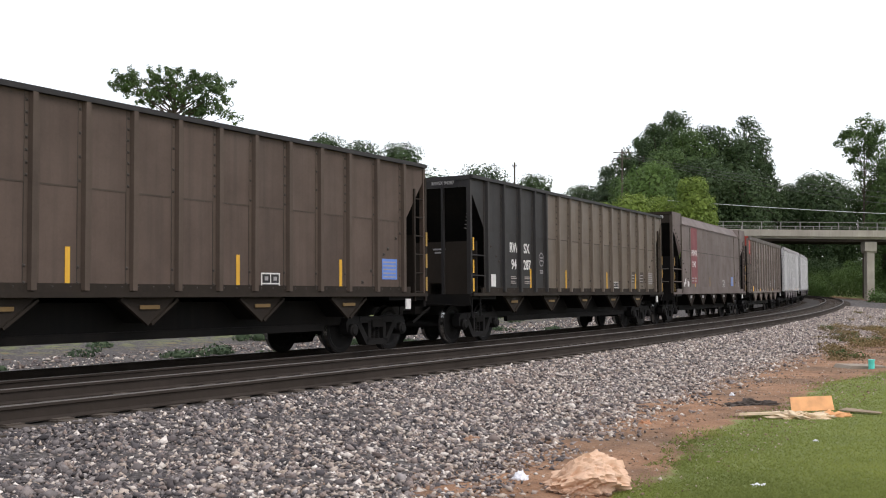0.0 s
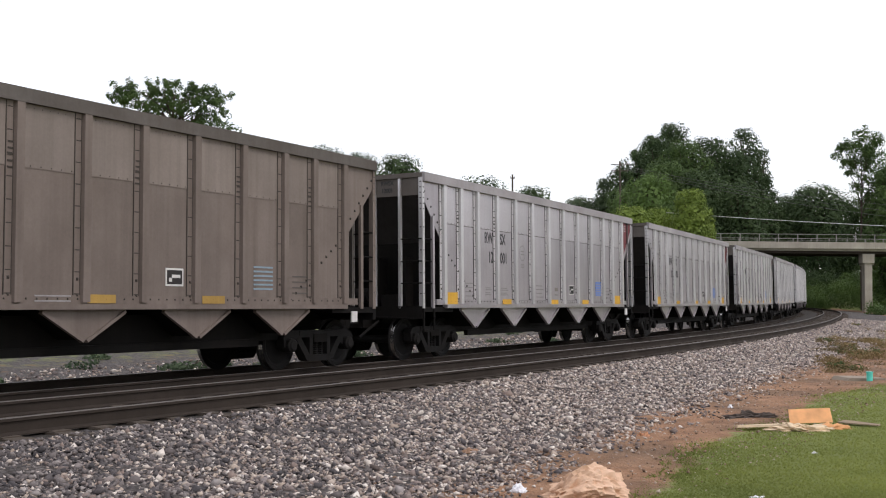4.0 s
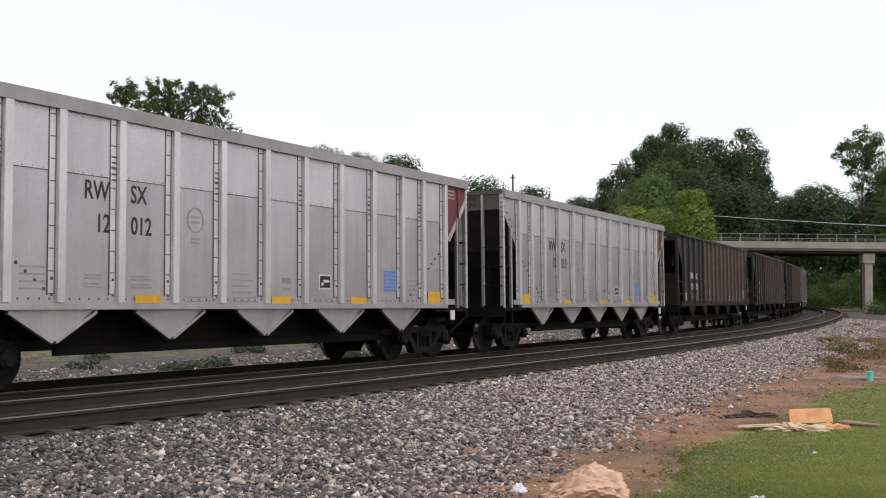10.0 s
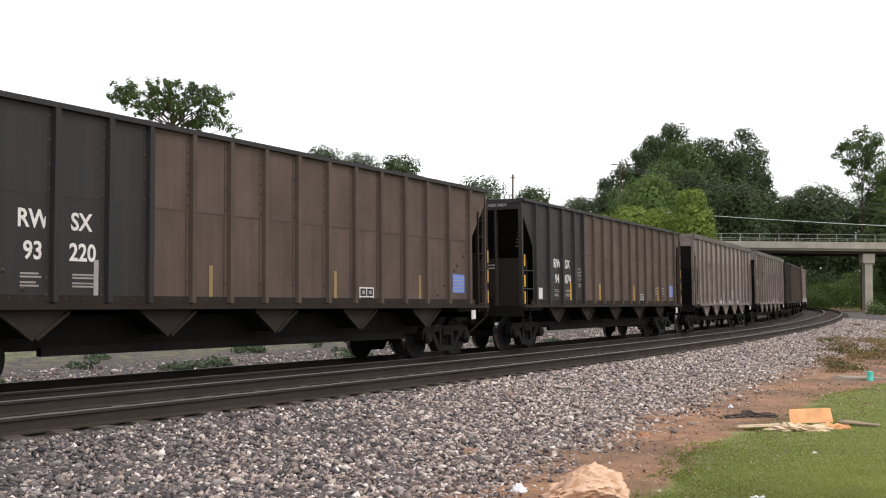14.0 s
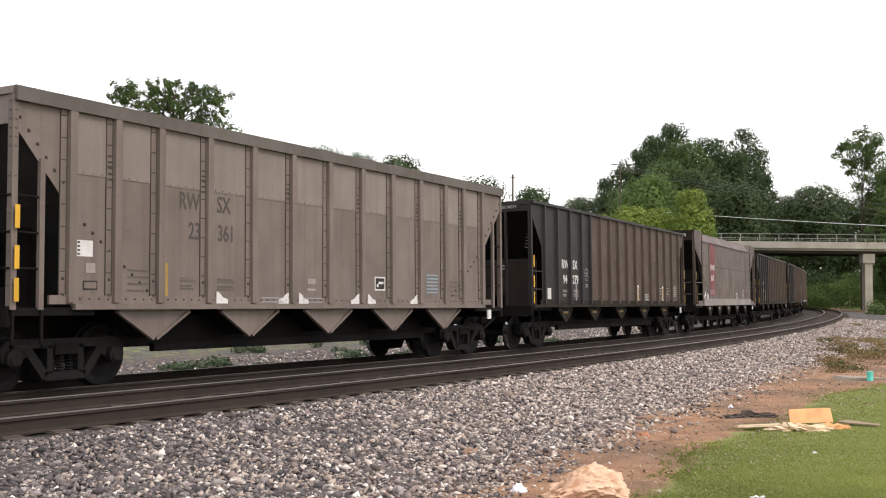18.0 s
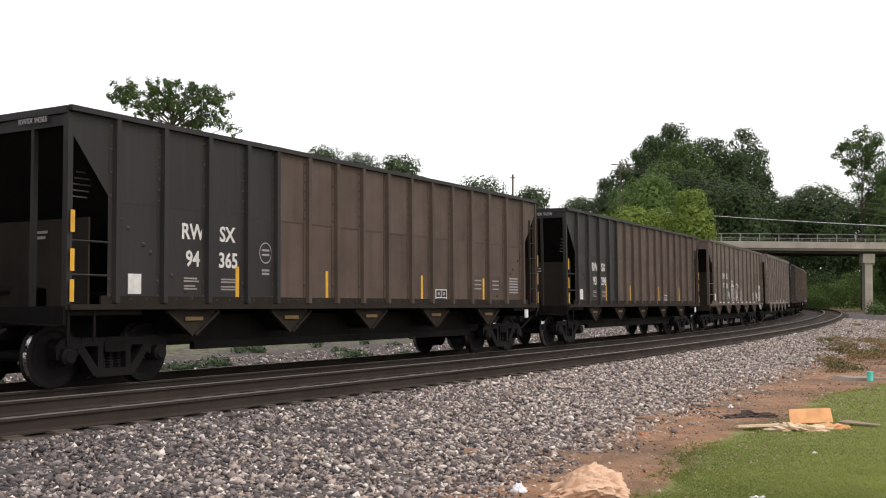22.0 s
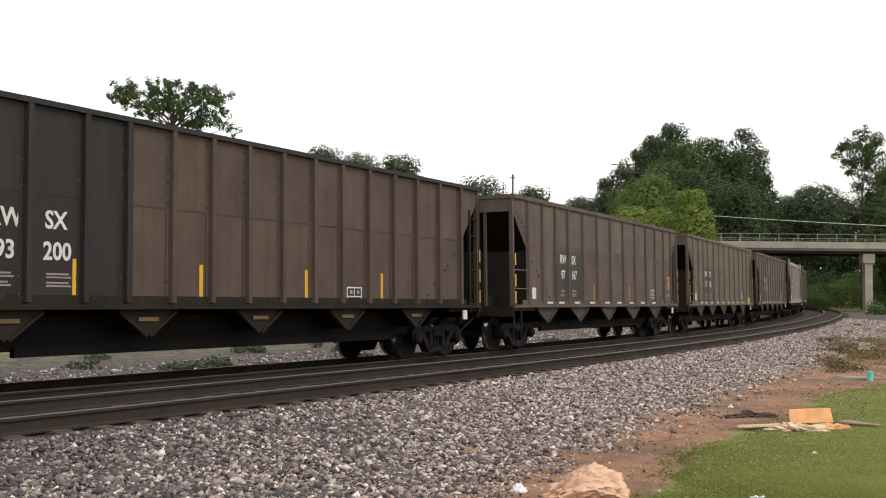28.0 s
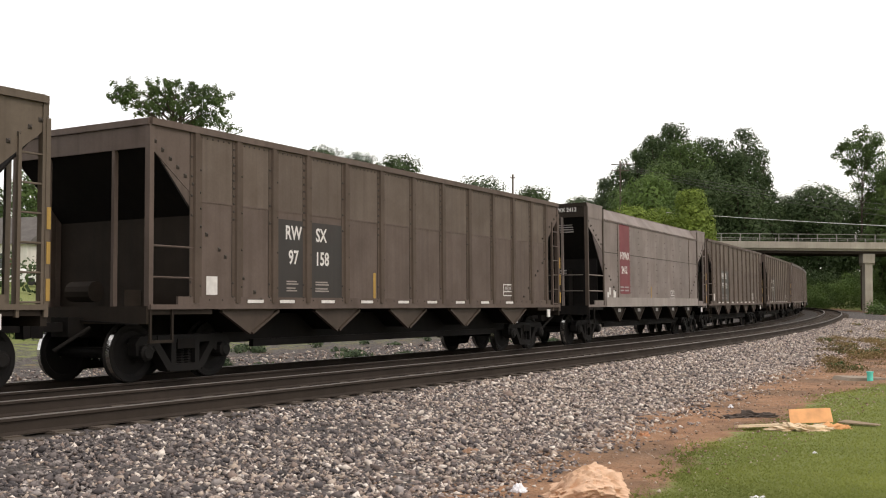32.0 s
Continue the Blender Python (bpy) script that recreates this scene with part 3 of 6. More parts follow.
def bogie_meshes():
    frame_, bolster, wheel = Shape(), Shape(), Shape()
    y0, y1 = -0.10, 0.10
    frame_.beam((-0.62, 0.66), (0.62, 0.66), 0.13, y0, y1)                  # top chord
    frame_.beam((-0.36, 0.20), (0.36, 0.20), 0.12, y0, y1)                  # bottom chord
    for sgn in (-1, 1):
        frame_.beam((sgn * 0.66, 0.60), (sgn * 0.34, 0.19), 0.13, y0, y1)   # tension arm
        frame_.beam((sgn * 0.27, 0.63), (sgn * 0.27, 0.24), 0.10, y0, y1)   # column
        frame_.prism([(sgn * 0.58, 0.72), (sgn * 0.80, 0.74), (sgn * 1.0, 0.70), (sgn * 1.08, 0.60), (sgn * 1.06, 0.42), (sgn * 1.0, 0.42),
                      (sgn * 1.0, 0.57), (sgn * 0.76, 0.57), (sgn * 0.74, 0.44), (sgn * 0.62, 0.50)], y0 + 0.01, y1 - 0.01)
        frame_.turned([(0.0, -0.19), (0.085, -0.19), (0.10, -0.17), (0.13, -0.15), (0.13, 0.08), (0.0, 0.08)], 16, (sgn * 0.889, WHEEL_R))
    spring = Shape()
    spring.add([(r * math.cos(q * math.tau / 6), r * math.sin(q * math.tau / 6), 0.255 + 0.021 * k) for k in range(15) for r in ((0.075,) if k % 2 else (0.055,)) for q in range(6)],
               [(k * 6 + q, k * 6 + (q + 1) % 6, k * 6 + 6 + (q + 1) % 6, k * 6 + 6 + q) for k in range(14) for q in range(6)])
    bolster.box(-0.2, 0.2, -1.12, 1.12, 0.5, 0.66)
    bolster.bar((0, 0, 0.6), (0, 0, 0.86), 0.2, 12)
    for sgn in (-1, 1):
        bolster.box(sgn * 0.34 - 0.03, sgn * 0.34 + 0.03, -0.85, 0.85, 0.36, 0.5)
    for sgn in (-1, 1):
        prof = [(0.10, 0.085), (0.20, 0.05), (0.34, 0.03), (0.385, 0.06), (0.45, 0.06), (WHEEL_R, 0.05), (WHEEL_R + 0.004, -0.04), (WHEEL_R + 0.03, -0.055),
                (WHEEL_R + 0.03, -0.075), (0.39, -0.075), (0.36, -0.04), (0.2, -0.02), (0.10, 0.0)]
        wheel.turned([(r, sgn * (0.76 + y)) for r, y in prof], 32, (0, 0), [0, 0, 0, 0, 0, 1, 0, 0, 0, 0, 0, 0])
    wheel.bar((0, -1.0, 0), (0, 1.0, 0), 0.085, 12)
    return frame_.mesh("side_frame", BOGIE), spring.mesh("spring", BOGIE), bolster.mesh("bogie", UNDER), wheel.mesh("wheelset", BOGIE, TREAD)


SIDE_FRAME, SPRINGS, BOLSTER, WHEELSET = bogie_meshes()
AXLES = []


def add_bogie(car, x):
    b = part("bogie", BOLSTER, car, "", pose(x, 0, 0))
    for y in (-1.0, 1.0):
        m = pose(0, y, 0) if y < 0 else pose(0, y, 0, 0, 0, 180)
        part("side_frame", SIDE_FRAME, b, "grimy cast steel side frame", m)
        for x2 in (-0.16, 0.0, 0.16):
            part("spring", SPRINGS, b, "", pose(x2, y + (0.03 if y < 0 else -0.03), 0))
    for ax in (-0.889, 0.889):
        AXLES.append((part("wheelset", WHEELSET, b, "steel wheels with bright worn treads on one axle", pose(ax, 0, WHEEL_R)), car, ax))
    return b


def plate(x0, x1, z0, z1, y=-0.006, thick=0.004):
    return Shape().box(x0, x1, y, y + thick, z0, z1)


def build_car(kind, paint, lead=None, lead_n=0, mark="", number="", ink=WHITE, extras=(), group="", label="", trim=None, patch=None):
    c = TYPES[kind]
    L, top, posts = c["L"], c["top"], c["posts"]
    hw = HALF - c["post"][1] - 0.005
    trim = trim or paint
    car = thing("hopper_car", label, "freight car", "cars of the freight train")
    chord_z = top - c["chord"]
    smooth = kind == "smooth"
    wall_top = chord_z - (0.28 if smooth else 0)
    z_corner, run, z_post = c["slope"]
    cuts = [0.0] + posts + [L]
    for sgn in (-1, 1):
        face = pose(0, 0, 0) if sgn < 0 else pose(L, 0, 0, 0, 0, 180)
        for i in range(len(cuts) - 1):
            a, b = cuts[i], cuts[i + 1]
            mat = lead if lead and i < lead_n and sgn < 0 else paint
            if i in (0, len(cuts) - 2):
                zc = min(z_corner, wall_top - 0.05)
                o = [(a, zc), (a + min(run, b - a), z_post), (b, z_post - 0.02), (b, wall_top), (a, wall_top)]
                if i:
                    o = [(b, zc), (b - run, z_post), (b - run, SILL + 0.07), (a, SILL + 0.07), (a, wall_top), (b, wall_top)] if b - a > run + 0.05 else [
                        (b, zc), (b - min(run, b - a), z_post), (a, z_post - 0.02), (a, wall_top), (b, wall_top)]
                me = cached((kind, "end_panel", i == 0, mat.name, sgn, trim.name), lambda: Shape().prism(o, -hw, -hw + 0.012).mesh("side_panel", trim if (trim is RED and i == 0) or (trim is MAROON and i) else mat))
                part("side_panel", me, car, "", face)
            else:
                w = round(b - a, 3)
                cut = SEAMS[kind] if kind != "smooth" else wall_top
                me = cached((kind, "panel", w, mat.name), lambda: Shape().box(0, w, -hw, -hw + 0.012, SILL + 0.07, cut).mesh("side_panel", mat))
                part("side_panel", me, car, "", face @ pose(a, 0, 0))
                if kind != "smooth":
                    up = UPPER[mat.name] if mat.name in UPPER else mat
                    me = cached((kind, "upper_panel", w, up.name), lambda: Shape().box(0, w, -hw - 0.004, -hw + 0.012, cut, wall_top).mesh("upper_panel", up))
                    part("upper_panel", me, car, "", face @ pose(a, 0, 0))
        for x in posts:
            i = posts.index(x)
            mat = lead if lead and i < lead_n and sgn < 0 else paint
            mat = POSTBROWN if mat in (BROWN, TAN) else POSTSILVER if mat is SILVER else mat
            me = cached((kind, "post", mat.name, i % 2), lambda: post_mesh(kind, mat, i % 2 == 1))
            pp = part("rivet_row" if smooth else "side_post", me, car, "", face @ pose(x, -hw, 0))
            if smooth:
                tagged(pp, kind="stuff")
        zs = SEAMS[kind]

        def seam_line():
            # where darker than the sides, this line paints the weld's shadow
            sh = Shape().box(posts[max(0, lead_n - 1)], posts[-1], -hw - 0.007, -hw, zs - (0.012 if kind == "ribbed" else 0.022), zs)
            return sh.mesh("seam", CHORDGREY if paint is SILVER else UMBER if kind == "dark" else DARKSPOT if smooth else paint)
        seam = cached((kind, "seam", paint.name), seam_line)
        part("seam", seam, car, "", face)

        def small_rivets():
            sh = Shape()
            for q in range(11):
                for x0, k in ((posts[0] + 0.1, 1), (posts[-1] - 0.1, -1)):
                    if q % 3 != 2 or kind == "ribbed":
                        sh.rivets(x0 + k * 0.15 * q, -hw - 0.001, 2.45 - 0.115 * q, 2.451 - 0.115 * q, 1, 0.024 if kind == "ribbed" else 0.034, slot=0)
            if kind != "dark":
                for q in range(7):
                    f = q / 6
                    z = z_corner + (z_post - z_corner) * f + 0.1
                    sh.rivets(run * f + 0.1, -hw - 0.001, z, z + 0.01, 1, 0.024 if kind == "ribbed" else 0.034, slot=0).rivets(L - run * f - 0.1, -hw - 0.001, z, z + 0.01, 1, 0.024 if kind == "ribbed" else 0.034, slot=0)
            x = posts[0]
            while x < posts[-1]:
                sh.rivets(x, -hw - 0.02, SILL + 0.15, SILL + 0.16, 1, 0.014, slot=0)
                if kind == "ribbed":
                    sh.rivets(x + 0.05, -hw - 0.004, zs + 0.02, zs + 0.03, 1, 0.009, slot=0)
                x += 0.17 if kind == "ribbed" else 0.31
            return sh.mesh("rivets", DARKSPOT if paint is not SILVER else DARKMETAL)
        tagged(part("rivets", cached((kind, "small_rivets", paint.name), small_rivets), car, "", face), kind="stuff")

        def chord():
            sh = Shape()
            if smooth:
                v = [(x, y, z) for x, t in ((0.0, 0.0), (1.4, 0.0), (1.62, 1.0), (L - 1.62, 1.0), (L - 1.4, 0.0), (L, 0.0)) for y, z in ((-hw - 0.014, wall_top - 0.06), (-hw + 0.26 * t + 0.02 * t - 0.014, top - 0.02))]
                sh.add(v, [(2 * q, 2 * q + 2, 2 * q + 3, 2 * q + 1) for q in range(5)])
                sh.box(0, 1.44, -hw - 0.02, -hw + 0.36, top - 0.05, top).box(L - 1.44, L, -hw - 0.02, -hw + 0.36, top - 0.05, top)
                sh.box(0, L, -hw + 0.26, -hw + 0.36, top - 0.1, top)
                sh.box(1.45, L - 1.45, -hw - 0.03, -hw + 0.02, wall_top - 0.05, wall_top)
                x = 1.4
                while x < L - 1.4:
                    sh.rivets(x, -hw - 0.03, wall_top - 0.026, wall_top - 0.02, 1, 0.014)
                    x += 0.16
            else:
                sh.box(0, L, -HALF, -hw + 0.03, chord_z, top)
                sh.box(0.02, L - 0.02, -HALF + 0.05, -hw + 0.04, top, top + 0.02)
                x = posts[0]
                while x < posts[-1]:
                    sh.rivets(x, -hw, chord_z - 0.05, chord_z - 0.04, 1, 0.019 if kind == "brown" else 0.010)
                    x += 0.13
            # chord shade is painted by darker colours on beige and silver cars
            return sh.mesh("top_chord", BLACK if kind == "dark" else CHORDGREY if paint is GREY else SILVER_DIM if paint is SILVER else paint, DARKMETAL if kind == "ribbed" else DARKSPOT)
        part("top_chord", cached((kind, "chord", paint.name), chord), car, "", face)
        sill = cached((kind, "sill", paint.name, patch is None), lambda: Shape().box(1.0 if kind == "ribbed" else 0.0, L - (1.0 if kind == "ribbed" else 0.0), -HALF, -HALF + 0.1, SILL, SILL + 0.075).box(
            0.6, L - 0.6, -hw - 0.02, -hw + 0.02, SILL + 0.075, SILL + 0.20).mesh("side_sill", DIMBROWN if kind == "dark" else paint))
        part("side_sill", sill, car, "", face)
    # the two ends
    for e in (0, 1):
        end = pose(0, 0, 0) if e == 0 else pose(L, 0, 0, 0, 0, 180)
        mat = (lead or paint) if e == 0 else paint
        # silver headers turn grey: the shaded end face is put into the colour
        hd = trim if trim is RED and e == 0 else GREY_UP if paint is GREY else CHORDGREY if kind == "ribbed" else DIMBROWN if smooth else mat
        part("end_header", cached((kind, "header", hd.name), lambda: Shape().box(0, 0.03, -hw + 0.02, hw - 0.02, top - c["header"] - 0.02, top - 0.01).box(
            -0.04, 0.06, -hw, hw, top - 0.10, top).mesh("end_header", hd)), car, "", end)

        # the shade of the end recess is put into the sheet colours
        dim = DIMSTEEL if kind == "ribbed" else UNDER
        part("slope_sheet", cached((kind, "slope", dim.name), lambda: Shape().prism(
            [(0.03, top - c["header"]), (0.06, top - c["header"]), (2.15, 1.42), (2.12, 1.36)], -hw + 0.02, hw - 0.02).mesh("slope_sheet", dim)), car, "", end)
        low_mat = UNDER if kind in ("ribbed", "smooth") else DIMBROWN
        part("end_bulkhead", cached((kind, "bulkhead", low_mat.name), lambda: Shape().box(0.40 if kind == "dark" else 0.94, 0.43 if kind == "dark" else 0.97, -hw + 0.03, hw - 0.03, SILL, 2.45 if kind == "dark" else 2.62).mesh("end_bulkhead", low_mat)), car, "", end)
        for by in (() if kind in ("dark", "brown") else (-0.7, 0.0, 0.7)):
            part("end_brace", cached((kind, "brace", low_mat.name), lambda: Shape().box(0.6, 0.94, -0.03, 0.03, SILL + 0.03, 2.3).mesh("end_brace", low_mat)), car, "", end @ pose(0, by, 0))

        def deck():
            sh = Shape().box(-0.03, 1.4, -hw, hw, SILL - 0.08, SILL + 0.03)
            sh.box(-0.05, 0.05, -hw, hw, SILL - 0.22, SILL + 0.05)
            sh.box(0.0, 0.5, -hw - 0.03, -hw + 0.02, 0.62, 0.66).box(0.0, 0.04, -hw - 0.03, -hw, 0.62, SILL).box(0.46, 0.5, -hw - 0.03, -hw, 0.62, SILL)
            sh.bar((0.55, 0.2, SILL + 0.3), (0.55, 0.75, SILL + 0.3), 0.17, 12)
            sh.box(0.4, 0.75, -0.6, -0.2, SILL, SILL + 0.32)
            return sh.mesh("end_platform", UNDER if kind != "brown" else DIMBROWN)
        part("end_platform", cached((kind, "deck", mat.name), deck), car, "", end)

        def coupler():
            sh = Shape().box(-0.35, 0.5, -0.19, 0.19, 0.72, 1.02)
            sh.box(-0.72, -0.3, -0.075, 0.075, 0.80, 0.94)
            sh.prism([(-1.04, 0.74), (-0.70, 0.70), (-0.68, 1.0), (-1.04, 0.98)], -0.05, 0.15)
            sh.box(-1.0, -0.86, -0.16, -0.05, 0.72, 1.0)
            sh.bar((-0.2, -0.5, 0.86), (-0.75, -0.35, 0.52), 0.03, 6)
            sh.bar((-0.06, -1.4, 0.9), (-0.12, 0.1, 0.98), 0.015, 5)
            return sh.mesh("coupler", UNDER)
        part("coupler", cached((kind, "coupler"), coupler), car, "", end)
        for y in (-1, 1):
            def corner():
                sh = Shape().box(-0.02, 0.07, -0.05, 0.05, SILL, top - 0.1)
                if kind == "ribbed":
                    for z in (1.45, 1.9, 2.4, 2.9, 3.3, 3.42, 3.54, 3.66, 3.78, 3.9):
                        sh.box(-0.026, -0.02, -0.02, 0.02, z - 0.012, z + 0.012, 1)
                        sh.box(0.01, 0.05, -0.056, -0.05, z - 0.01, z + 0.01, 1).box(0.01, 0.05, 0.05, 0.056, z - 0.01, z + 0.01, 1)
                return sh.mesh("corner_post", POSTSILVER if mat is SILVER else UMBER if smooth else mat, DARKMETAL)
            part("corner_post", cached((kind, "corner", mat.name), corner), car, "", end @ pose(0, y * (hw - 0.03), 0))
        inner = (-0.95, -0.3, 0.3, 0.95) if c["bars"] else (-0.75, 0.75)
        for y in inner:
            pm = CHORDGREY if paint is GREY else POSTSILVER if paint is SILVER else mat
            part("end_post", cached((kind, "end_post", pm.name), lambda: Shape().box(-0.05 if c["bars"] else 0.0, 0.03 if c["bars"] else 0.08, -0.03, 0.03, SILL, top - (0.11 if c["bars"] else c["header"])).mesh("end_post", pm)),
                 car, "", end @ pose(0, y, 0))
        rung_side = -1 if e == 0 else 1

        yy = rung_side * hw
        if c["bars"]:
            part("grab_post", cached((kind, "grab_post", mat.name), lambda: Shape().box(0.42, 0.50, -0.03, 0.03, SILL, z_corner - 0.42).mesh("grab_post", mat)), car, "", end @ pose(0, yy, 0))
            for z in (1.68, 2.16, 2.65):
                part("grab_iron", cached((kind, "grab", mat.name), lambda: Shape().bar((0.02, 0, 0), (0.48, 0, 0), 0.016, 5).mesh("grab_iron", UNDER)), car, "", end @ pose(0, yy, z))
                part("grab_iron", cached((kind, "grab_end", mat.name), lambda: Shape().bar((0, -0.62, 0), (0, 0, 0), 0.016, 5).mesh("grab_iron", UNDER)), car, "",
                     end @ pose(-0.03, yy if rung_side > 0 else yy + 0.62, z))
        elif e == 0:
            for z in (1.62, 2.1):
                part("grab_iron", cached((kind, "grab", mat.name), lambda: Shape().bar((0.03, 0, 0), (c["slope"][1], 0, 0), 0.017, 5).mesh("grab_iron", mat)), car, "", end @ pose(0, yy, z))
        else:
            def ladder():
                sh = Shape().box(-0.05, 0.02, -0.03, 0.03, SILL - 0.1, top - 0.3).box(0.40, 0.45, -0.03, 0.03, SILL - 0.1, top - 0.55)
                z = SILL + 0.1
                while z < top - 0.6:
                    sh.bar((0, 0, z), (0.43, 0, z), 0.017, 5)
                    z += 0.40
                return sh.mesh("ladder", DIMBROWN if kind == "dark" else mat)
            part("ladder", cached((kind, "ladder", mat.name), ladder), car, "", end @ pose(0, yy - 0.0, 0))
            for z in (1.25, 1.75, 2.22):
                part("reflector", cached("ladder_strip", lambda: Shape().box(-0.06, 0.0, 0.0, 0.01, 0, 0.3).mesh("reflector", FADED)), car, "", end @ pose(0, yy + 0.03, z))
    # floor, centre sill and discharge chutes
    # the darkness beneath the body is carried by the colour UNDER
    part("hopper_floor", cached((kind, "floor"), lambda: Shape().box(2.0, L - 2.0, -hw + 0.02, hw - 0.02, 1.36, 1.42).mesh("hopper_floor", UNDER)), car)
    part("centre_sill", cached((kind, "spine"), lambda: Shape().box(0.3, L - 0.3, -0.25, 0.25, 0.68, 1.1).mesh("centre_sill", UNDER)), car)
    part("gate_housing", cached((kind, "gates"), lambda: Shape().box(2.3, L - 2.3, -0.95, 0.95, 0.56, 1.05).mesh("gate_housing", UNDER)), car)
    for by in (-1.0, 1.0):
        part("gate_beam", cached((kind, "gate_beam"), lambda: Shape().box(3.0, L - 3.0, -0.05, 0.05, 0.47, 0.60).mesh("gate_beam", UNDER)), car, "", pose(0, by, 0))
    low = c["low"]

    def chute():
        sh = Shape()
        h = {"ribbed": 0.80, "brown": 0.80, "dark": 0.64, "smooth": 0.70}[kind]
        for y in (-1, 1):
            o = [(-h, SILL), (h, SILL), (h - 0.1, SILL - 0.02), (0.07, low), (-0.07, low), (-h + 0.1, SILL - 0.02)]
            sh.prism(o, y * (hw - 0.05), y * (hw - 0.07))
            sh.beam((-h + 0.06, SILL - 0.03), (-0.03, low), 0.045, y * (hw - 0.08), y * (hw - 0.01))
            sh.beam((h - 0.06, SILL - 0.03), (0.03, low), 0.045, y * (hw - 0.08), y * (hw - 0.01))
        # inside of the chute painted near-black for its shade
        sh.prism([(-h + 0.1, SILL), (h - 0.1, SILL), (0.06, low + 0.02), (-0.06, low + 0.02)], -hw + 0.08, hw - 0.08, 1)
        return sh.mesh("chute", DIMBROWN if kind in ("dark", "smooth") else UMBER if kind == "brown" else paint, UNDER)
    me = cached((kind, "chute", paint.name), chute)
    for x in c["chutes"]:
        part("chute", me, car, "", pose(x, 0, 0))
    for x in (1.25, L - 1.25):
        add_bogie(car, x)
    for x in (L - 0.75,):
        part("sill_tag", cached("sill_tag", lambda: plate(-0.09, 0.09, -0.26, -0.05, -0.03, 0.03).mesh("sill_tag", WHITE)), car, "small white plate", pose(x, -HALF + 0.05, SILL))

    # stencils on the leading end
    facing = pose(0, 0, 0, 0, 0, -90)
    if kind == "smooth" or kind == "dark":
        tx, tz = -0.045, top - (0.16 if kind == "dark" else 0.2)
        part("lettering", lettering(("HYWX " if kind == "smooth" else "RWSX ") + number, 0.115 if kind == "dark" else 0.17, WHITE if kind == "smooth" else GHOST, 0.95), car, "", pose(tx if kind == "dark" else -0.008, -0.8, tz) @ facing)
        for dz, wdt in ((0.0, 0.34), (-0.08, 0.24)):
            part("stencil", cached(("end_stencil", wdt), lambda: Shape().box(0, 0.004, -wdt / 2, wdt / 2, 0, 0.04).mesh("stencil", GHOST)), car, "", pose(0.39 if kind == "dark" else 0.932, -0.45, 2.25 + dz))
    if paint is SILVER:
        for text, z in (("RWSX", top - 0.2), (number, top - 0.36)):
            part("lettering", lettering(text, 0.14, INK, 0.85), car, "", pose(-0.006, -0.62, z) @ facing)
    if paint is GREY:
        part("lettering", lettering("RWSX " + number, 0.15, WHITE if trim is RED else INK, 0.85), car, "", pose(-0.008, -0.6, top - 0.3) @ facing)
    if kind == "dark":
        for q in range(5):
            part("end_vent", cached("end_vent", lambda: Shape().box(-0.16, 0.16, 0, 0.01, 0, 0.02).mesh("end_vent", DARKMETAL)), car, "", pose(0.45 + 0.03 * q, -hw + 0.3, 2.75 + q * 0.09))
    if smooth:
        def bolted_bar():
            sh = Shape().box(-0.045, 0.045, -0.022, 0, SILL + 0.2, wall_top - 0.08)
            return sh.rivets(-0.06, 0, SILL + 0.3, wall_top - 0.1, 0.17, 0.02).mesh("bolted_bar", GREY, DARKSPOT)
        for x in (2.98, 12.36):
            part("bolted_bar", cached("bolted_bar", bolted_bar), car, "thin bolted steel bar", pose(x, -hw, 0))
        for x in (1.45, L - 1.45):
            part("corner_rib", cached("corner_rib", lambda: Shape().box(-0.05, 0.05, -0.03, 0, SILL + 0.05, wall_top + 0.3).mesh("corner_rib", UMBER)), car, "", pose(x, -hw, 0))
        for q in range(4):
            part("stencil", cached("recess_text", lambda: Shape().box(0, 0.004, -0.22, 0.22, 0, 0.03).mesh("stencil", GHOST)), car, "", pose(0.22 + 0.03 * q, -0.8, 3.62 - q * 0.07))
        for x, w, z in ((1.82, 0.16, 1.38), (2.02, 0.14, 1.52)):
            part("notice", cached(("notice", w), lambda: plate(0, w, 0, 0.22, -0.004, 0.003).mesh("notice", WHITE)), car, "", pose(x, -hw - 0.002, z))
        for z in (1.62, 2.1):
            part("grab_iron", cached("end_rail", lambda: Shape().bar((0, -1.4, 0), (0, 1.4, 0), 0.016, 5).mesh("grab_iron", CHORDGREY)), car, "", pose(-0.01, 0, z))
    if trim is MAROON:
        part("edge_strip", cached((kind, "edge_strip", paint.name), lambda: Shape().beam((L - run + 0.02, z_post + 0.05), (L - 0.03, z_corner + 0.02), 0.12, -hw - 0.012, -hw).mesh("edge_strip", paint)), car)
        part("edge_post", cached((kind, "edge_post", paint.name), lambda: Shape().box(L - 0.44, L - 0.38, -hw - 0.03, -hw + 0.02, SILL, chord_z).mesh("edge_post", DARKMETAL)), car)
        for q in range(3):
            part("stencil", cached("end_text", lambda: Shape().box(0, 0.3, -0.004, 0, 0, 0.035).mesh("stencil", GHOST)), car, "", pose(L - 0.85, -hw - 0.003, 3.62 + q * 0.08))

    # lettering and marks on the side towards the camera
    y = -hw - 0.003
    aft = {"ribbed": 0.06, "dark": 0.12, "brown": 0.13, "smooth": 0.33}[kind]

    def letters(text, size, x, z, mat, label_=""):
        if text:
            part("lettering", lettering(text, size, mat, 0.93 if smooth else 0.74 if kind == "ribbed" else 0.92 if kind == "dark" else 0.84), car, label_, pose(x, y, z))

